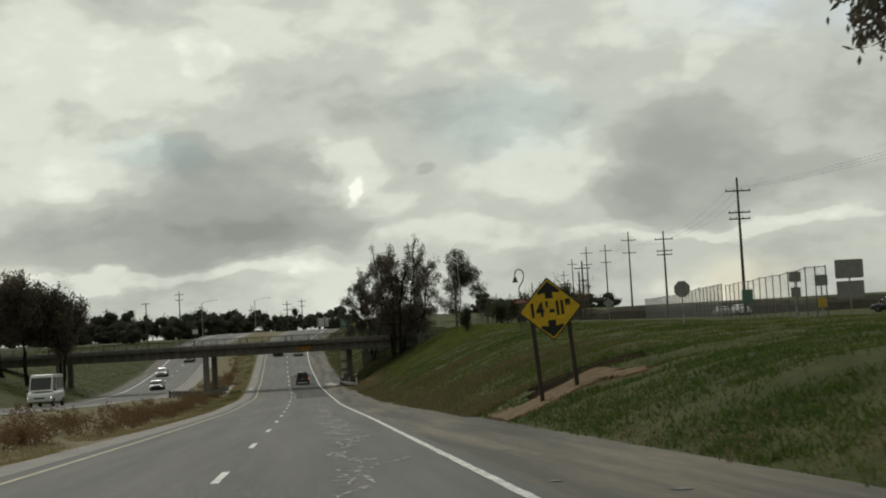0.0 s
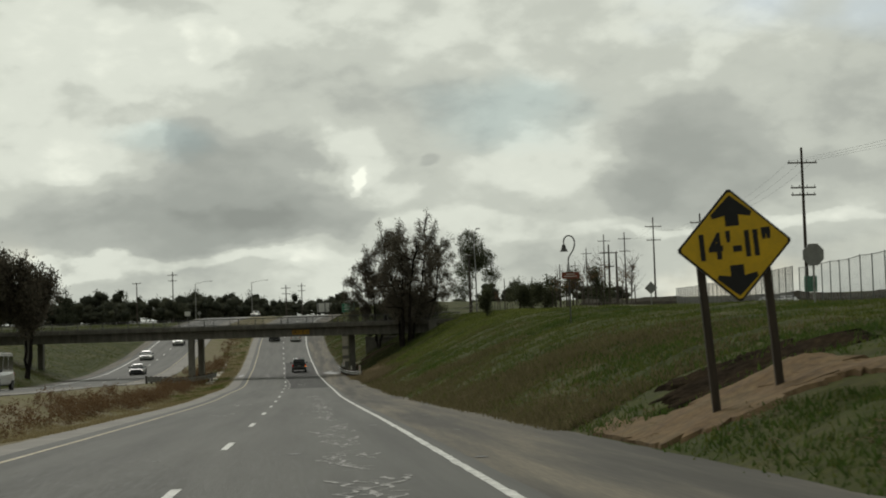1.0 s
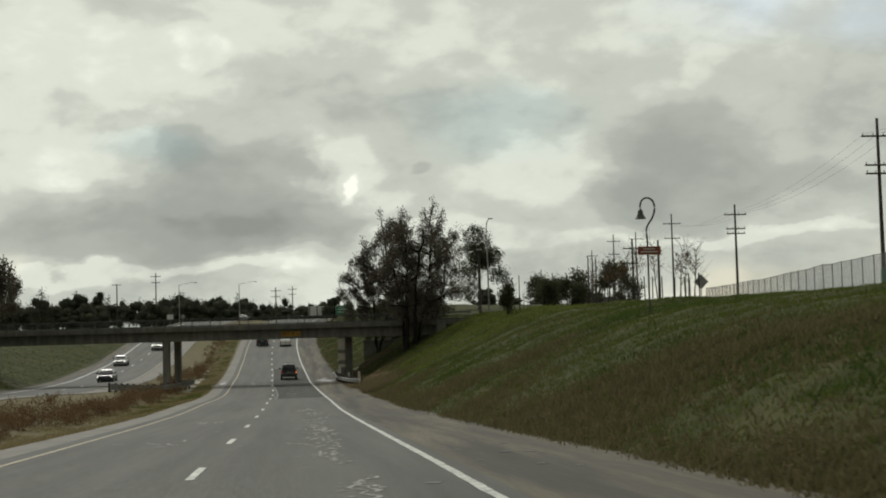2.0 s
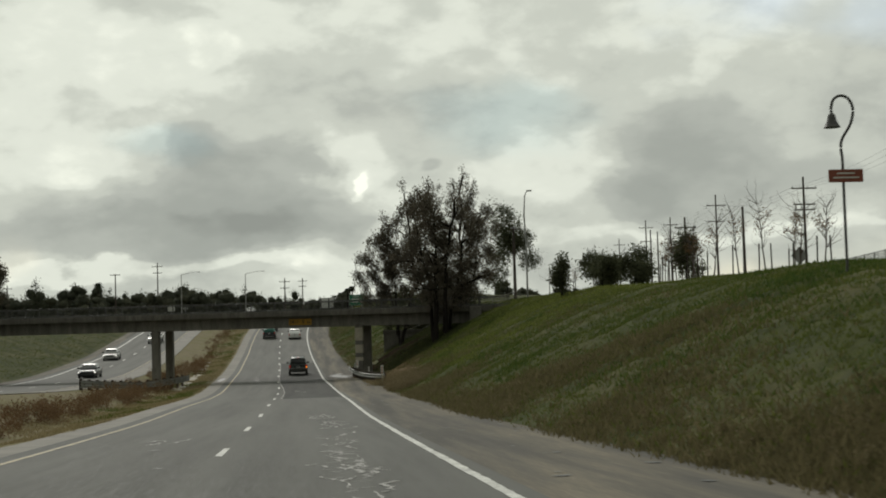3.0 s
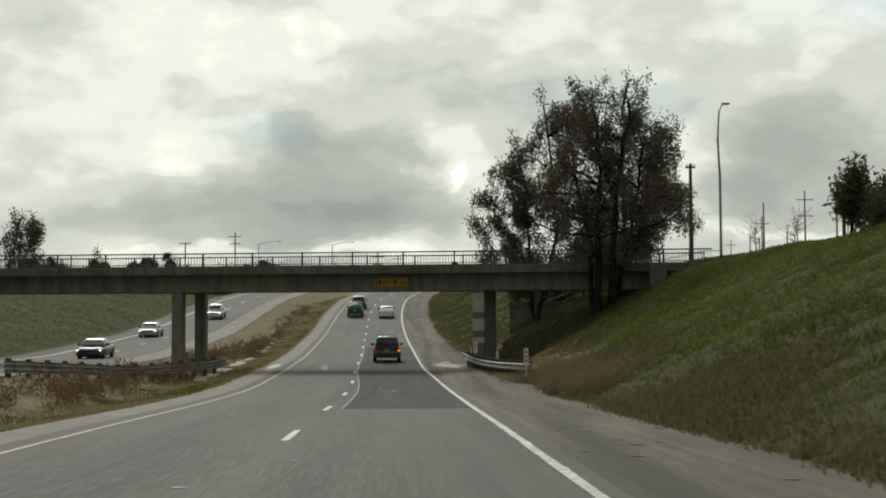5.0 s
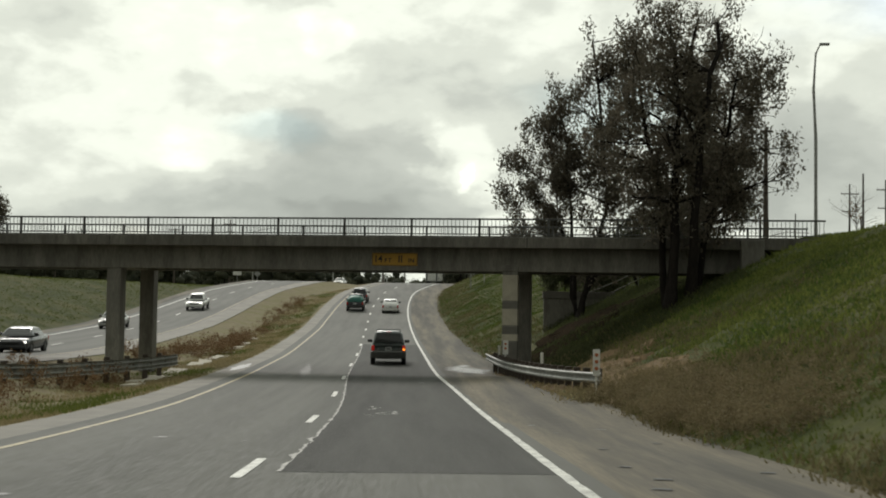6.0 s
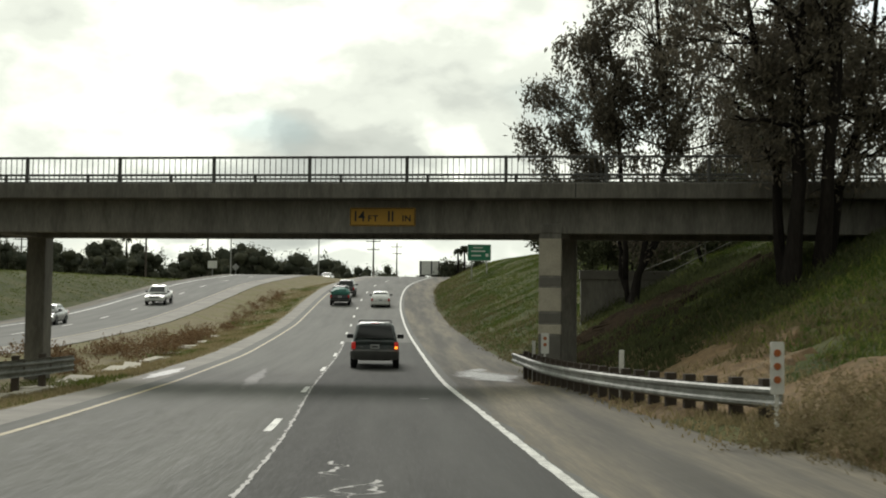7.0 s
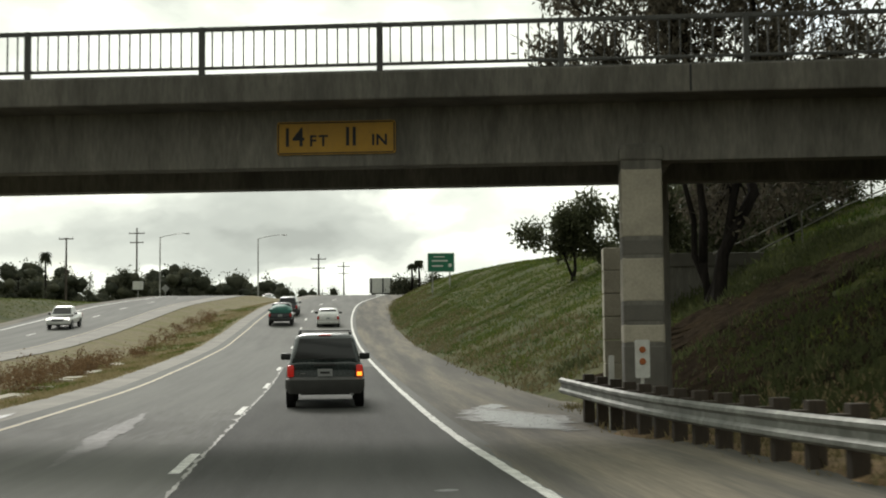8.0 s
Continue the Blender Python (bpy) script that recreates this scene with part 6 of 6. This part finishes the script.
def slab(bm, quad, out, thick=0.012):
    """A thin panel on four corners, raised by out along its normal."""
    q = [Vector(p) for p in quad]
    nrm = (q[1] - q[0]).cross(q[3] - q[0]).normalized()
    a = [bm.verts.new(p + nrm * out) for p in q]
    b = [bm.verts.new(p + nrm * (out - thick)) for p in q]
    bm.faces.new(a)
    bm.faces.new(b[::-1])
    for i in range(4):
        bm.faces.new((a[i], b[i], b[(i + 1) % 4], a[(i + 1) % 4]))


def wheel(ob, x, y, r, wd):
    bm = bmesh.new()
    sgn = 1 if x > 0 else -1
    prof = [(0.0, r * 0.62), (0.0, r * 0.9), (0.03, r), (wd - 0.03, r), (wd, r * 0.9), (wd, r * 0.62)]
    seg = 22
    rows = [[bm.verts.new((x - sgn * px, y + pr * math.cos(2 * math.pi * k / seg), r + pr * math.sin(2 * math.pi * k / seg))) for k in range(seg)] for px, pr in prof]
    for a, b in zip(rows, rows[1:]):
        for k in range(seg):
            bm.faces.new((a[k], a[(k + 1) % seg], b[(k + 1) % seg], b[k]))
    bm.faces.new(rows[-1])
    ty = part("wheel", bm, M_TYRE, ob, smooth=True)
    bm = bmesh.new()
    bm_tube(bm, [(x - sgn * 0.06, y, r), (x - sgn * 0.025, y, r)], r * 0.6, 18)
    for k in range(5):
        a = 2 * math.pi * k / 5
        bm_box(bm, (0.03, r * 0.14, r * 0.55), (x - sgn * 0.012, y + math.sin(a) * r * 0.3, r + math.cos(a) * r * 0.3), Matrix.Rotation(-a, 3, "X"))
    part("rim", bm, M_RIM, ty)


def car(name, label, m, body_mat, length, hw, belt, roof, cabin, low=0.3, wheels=None, r=0.33, category="car", group="cars on the highway", lower_mat=None, hood=None, lamps=M_RED_OFF, tumble=0.16, facing=False, rack=False, bed=None):
    """cabin: rear and front of the glass house at the belt, then at the roof. Rear at y 0."""
    ob = thing(name, m, label, category, group)
    rb, fb, rt, ft = cabin
    hood = hood or belt - 0.12
    bm = bmesh.new()
    shell(bm, [(low, hw - 0.1, 0.1, length - 0.12, 0.12), (low + 0.12, hw - 0.02, 0.02, length - 0.03, 0.2), (low + 0.35, hw, 0.0, length, 0.26), (belt - 0.2, hw - 0.01, 0.03, length - 0.06, 0.24), (belt - 0.04, hw - 0.04, 0.07, length - 0.2, 0.22), (belt, hw - 0.08, 0.11, length - 0.35, 0.2)])
    for v in bm.verts:
        if v.co.y > fb - 0.25 and v.co.z > low + 0.4:
            k = ease(fb - 0.25, length, v.co.y)
            v.co.z -= (belt - hood) * min(1, k * 1.6) * ((v.co.z - low - 0.35) / (belt - low - 0.35)) * (1 + 0.6 * k)
        if bed and v.co.y < bed and v.co.z > belt - 0.02:
            v.co.z -= 0.03
    body = part("body", bm, body_mat, ob, smooth=True)
    if lower_mat:
        bm = bmesh.new()
        shell(bm, [(low - 0.02, hw - 0.08, -0.06, length + 0.02, 0.14), (low + 0.1, hw + 0.012, -0.1, length + 0.05, 0.2), (low + 0.3, hw + 0.012, -0.1, length + 0.05, 0.2), (low + 0.36, hw - 0.03, -0.03, length, 0.2)])
        part("bumper_cladding", bm, lower_mat, ob, "dark grey lower cladding", smooth=True)
    mid = belt + (roof - belt) * 0.8
    bm = bmesh.new()
    lv = [(belt - 0.03, hw - 0.08, rb, fb, 0.14), (belt + 0.05, hw - 0.09, rb + 0.02, fb - 0.06, 0.14), (mid, hw - 0.08 - tumble * 0.75, rb + (rt - rb) * 0.8, fb + (ft - fb) * 0.8, 0.16), (roof - 0.05, hw - 0.08 - tumble, rt, ft, 0.2), (roof, hw - 0.2 - tumble, rt + 0.16, ft - 0.2, 0.2)]
    shell(bm, lv)
    cab = part("cabin", bm, body_mat, ob, smooth=True)

    def edge(k):
        """Half width, rear and front of the glass house, k up from the belt to the roof."""
        k = 0.09 + k * 0.72
        return belt + (roof - belt) * k, hw - 0.09 - tumble * k * 0.93, rb + (rt - rb) * k, fb + (ft - fb) * k

    (z0, w0, r0, f0), (z1, w1, r1, f1) = edge(0.02), edge(1.0)
    bm = bmesh.new()
    slab(bm, [(-w0 + 0.1, r0, z0), (w0 - 0.1, r0, z0), (w1 - 0.09, r1, z1), (-w1 + 0.09, r1, z1)], 0.012)
    part("rear_window", bm, M_GLASS, cab, "dark rear window")
    bm = bmesh.new()
    slab(bm, [(w0 - 0.1, f0, z0), (-w0 + 0.1, f0, z0), (-w1 + 0.09, f1, z1), (w1 - 0.09, f1, z1)], 0.012)
    part("windscreen", bm, M_GLASS, cab, "dark windscreen")
    span0, span1 = f0 - r0 - 0.34, f1 - r1 - 0.24
    cuts = [(0.0, 0.30), (0.33, 0.64), (0.67, 1.0)] if span0 > 1.9 else ([(0.0, 0.46), (0.5, 1.0)] if span0 > 1.2 else [(0.0, 1.0)])
    for a, b in cuts:
        for sg in (1, -1):
            ya0, yb0, ya1, yb1 = r0 + 0.17 + span0 * a, r0 + 0.17 + span0 * b, r1 + 0.12 + span1 * a, r1 + 0.12 + span1 * b
            q = [(sg * w0, ya0, z0), (sg * w0, yb0, z0), (sg * w1, yb1, z1), (sg * w1, ya1, z1)]
            bm = bmesh.new()
            slab(bm, q if sg > 0 else q[::-1], 0.012)
            part("side_window", bm, M_GLASS, cab)
    wheels = wheels or (0.85, length - 0.95)
    for y in wheels:
        for x in (hw - 0.005, -hw + 0.005):
            bm = bmesh.new()
            bm_tube(bm, [(x * 0.8, y, r + 0.02), (x + (0.002 if x > 0 else -0.002), y, r + 0.02)], r + 0.07, 24)
            part("wheel_arch", bm, M_BLACK, ob)
            wheel(ob, x + (0.012 if x > 0 else -0.012), y, r, 0.22)
    for x in (hw - 0.02, -hw + 0.02):
        bm = bmesh.new()
        bm_box(bm, (0.26, 0.13, 0.17), (x + (0.1 if x > 0 else -0.1), fb - 0.55, belt + 0.08), bevel=0.045)
        part("mirror", bm, M_TRIM, ob, "dark door mirror", smooth=True)
    for x in (hw - 0.16, -hw + 0.16):
        bm = bmesh.new()
        bm_box(bm, (0.15, 0.14, 0.27), (x + (0.05 if x > 0 else -0.05), 0.055, belt - 0.2), bevel=0.03)
        part("tail_lamp", bm, lamps, ob, "red tail lamp", smooth=True)
        bm = bmesh.new()
        bm_box(bm, (0.34, 0.14, 0.15), (x - (0.08 if x > 0 else -0.08), length - 0.12, low + 0.38), bevel=0.04)
        part("headlamp", bm, M_HEAD_LAMP if facing else M_GLASS, ob, "pale headlamp", smooth=True)
    bm = bmesh.new()
    bm_box(bm, (0.9, 0.06, 0.12), (0, length - 0.01, low + 0.34), bevel=0.02)
    part("grille", bm, M_BLACK, ob)
    if not lower_mat:
        for y in (-0.03, length + 0.01):
            bm = bmesh.new()
            bm_box(bm, (hw * 1.86, 0.16, 0.2), (0, y, low + 0.14), bevel=0.05)
            part("bumper", bm, M_TRIM if body_mat is M_PICK else body_mat, ob, smooth=True)
    bm = bmesh.new()
    bm_box(bm, (0.34, 0.02, 0.17), (0, -0.005 if not lower_mat else -0.02, belt - 0.24), bevel=0.006)
    pl = part("number_plate", bm, M_PLATE, ob, "pale number plate")
    bar_rows(pl, [(0, belt - 0.24, 0.22, 0.05)], M_TRIM, -0.018 if not lower_mat else -0.033)
    bm = bmesh.new()
    bm_box(bm, (hw * 1.3, length * 0.7, 0.16), (0, length / 2, low), bevel=0.03)
    part("underbody", bm, M_BLACK, ob)
    if rack:
        for x in (hw - 0.3, -hw + 0.3):
            bm = bmesh.new()
            bm_tube(bm, [(x, rt + 0.18, roof - 0.02), (x, rt + 0.28, roof + 0.055), (x, ft - 0.5, roof + 0.055), (x, ft - 0.3, roof - 0.02)], 0.024, 8)
            part("roof_rail", bm, M_BLACK, ob, smooth=True)
        for y in (rt + 0.5, ft - 0.7):
            bm = bmesh.new()
            bm_box(bm, (hw * 1.35, 0.05, 0.03), (0, y, roof + 0.055), bevel=0.01)
            part("roof_bar", bm, M_BLACK, ob)
    return ob


def on_road(s, n, back=False):
    z = road_z(s) + (table(OPP_UP, s) if n < -15.2 else 0)
    p = at(s, n, 0.0, z)
    ds = 2.0
    pitch = math.degrees(math.atan2(road_z(s + ds) - road_z(s - ds), 2 * ds))
    bend = math.degrees(math.atan2(table(ROAD_C, s + ds) - table(ROAD_C, s - ds), 2 * ds))
    if back:
        return pose(p.x, p.y, p.z, 0, 0, HEAD - bend + 180) @ pose(0, 0, 0, -pitch)
    return pose(p.x, p.y, p.z, 0, 0, HEAD - bend) @ pose(0, 0, 0, pitch)


suv = car("sport_utility_vehicle", "dark green sport utility vehicle with grey cladding and lit tail lamps", on_road(8.5, 0.25), M_SUV, 4.55, 0.9, 1.06, 1.72, (0.1, 3.35, 0.46, 2.45), low=0.36, r=0.37, lower_mat=M_SUV_LOW, lamps=M_RED_LAMP, tumble=0.17, rack=True, wheels=(0.86, 3.55), hood=1.0)
for bmn, size, centre, mat, lab in (("tailgate_handle", (0.5, 0.03, 0.05), (0, 0.02, 0.99), M_TRIM, "dark handle strip"), ("wiper", (0.45, 0.02, 0.025), (0.05, 0.1, 1.13), M_BLACK, "rear wiper"), ("exhaust", (0.07, 0.16, 0.06), (0.62, -0.04, 0.33), M_CHROME, "steel exhaust tip"),
                                    ("badge", (0.12, 0.012, 0.03), (-0.5, -0.002, 0.8), M_CHROME, "small bright badge"), ("high_brake_lamp", (0.3, 0.03, 0.03), (0, 0.46, 1.68), M_RED_OFF, "high brake lamp")):
    bm = bmesh.new()
    bm_box(bm, size, centre, bevel=0.008)
    part(bmn, bm, mat, suv, lab)
bm = bmesh.new()
bm_box(bm, (0.11, 0.03, 0.09), (0.79, -0.025, 0.79), bevel=0.01)
part("turn_lamp", bm, M_AMBER_LAMP, suv, "lit amber turn lamp")

car("white_sedan", "white four-door sedan on the asphalt lane", on_road(84.0, 0.5), M_WHITE_CAR, 4.75, 0.9, 0.95, 1.44, (0.75, 3.75, 1.45, 2.75), low=0.24, r=0.32, hood=0.86)
car("pickup_truck", "dark pickup truck carrying a teal tarpaulin load", on_road(86.0, -3.4), M_PICK, 5.4, 0.95, 1.1, 1.78, (2.1, 3.9, 2.35, 3.2), low=0.42, r=0.38, category="pickup", bed=2.0, wheels=(1.05, 4.3))
bm = bmesh.new()
shell(bm, [(0.0, 0.84, 0.06, 1.95, 0.2), (0.22, 0.9, 0.04, 1.98, 0.3), (0.46, 0.72, 0.2, 1.8, 0.36), (0.62, 0.34, 0.5, 1.4, 0.28)])
for v in bm.verts:
    v.co += Vector((noise.noise(v.co * 2.3), noise.noise(v.co * 2.1 + Vector((3, 0, 0))), noise.noise(v.co * 2.7 + Vector((0, 4, 0))))) * 0.12
load = solid("tarpaulin_load", bm, M_TARP, "lumpy load under a teal tarpaulin in the truck bed", "load", m=on_road(86.0, -3.4) @ pose(0, 0, 1.07), smooth=True)
car("dark_wagon", "dark sport utility vehicle ahead of the pickup", on_road(100.0, -3.5), M_DARK_CAR, 4.7, 0.93, 1.08, 1.75, (0.1, 3.4, 0.45, 2.5), low=0.36, r=0.36)
car("dark_sedan", "dark sedan coming with its headlamps lit", on_road(18.0, -20.2, True), M_DARK_CAR, 4.7, 0.9, 0.95, 1.42, (0.8, 3.7, 1.5, 2.8), low=0.24, r=0.32, facing=True, group="oncoming cars", hood=0.86)
car("silver_sedan", "silver sedan coming along the opposite lanes", on_road(56.0, -22.8, True), M_SILVER_CAR, 4.6, 0.9, 0.94, 1.42, (0.7, 3.6, 1.4, 2.7), low=0.24, r=0.32, facing=True, group="oncoming cars", hood=0.85)
car("white_pickup", "white pickup truck coming along the opposite lanes", on_road(88.0, -20.4, True), M_WHITE_CAR, 5.2, 0.93, 1.1, 1.75, (1.9, 3.8, 2.1, 3.0), low=0.4, r=0.37, facing=True, group="oncoming cars", category="pickup", wheels=(1.0, 4.2))
car("white_sedan", "white car far along the opposite lanes", on_road(196.0, -20.0, True), M_WHITE_CAR, 4.6, 0.9, 0.95, 1.43, (0.7, 3.6, 1.4, 2.7), low=0.24, r=0.32, facing=True, group="oncoming cars")
van = car("step_van", "boxy white delivery van in the opposite lanes", on_road(-56.0, -22.3, True), M_WHITE_CAR, 6.2, 1.05, 1.35, 2.75, (0.03, 5.7, 0.1, 4.9), low=0.42, r=0.38, tumble=0.03, facing=True, group="oncoming cars", category="van", hood=1.22)
for k, (x, y, mat, lab) in enumerate([(57.0, 8.0, M_SILVER_CAR, "silver"), (60.5, 12.0, M_WHITE_CAR, "white"), (76.0, -22.0, M_DARK_CAR, "dark"), (64.0, -52.0, M_DARK_CAR, "dark")]):
    car("parked_car", f"{lab} car on the frontage road by the fence", pose(x, y, on_ground(x, y), 0, 0, 4 + 9 * k), mat, 4.5, 0.9, 0.95, 1.45, (0.6, 3.6, 1.2, 2.8), low=0.24, r=0.32, group="cars on the frontage road")
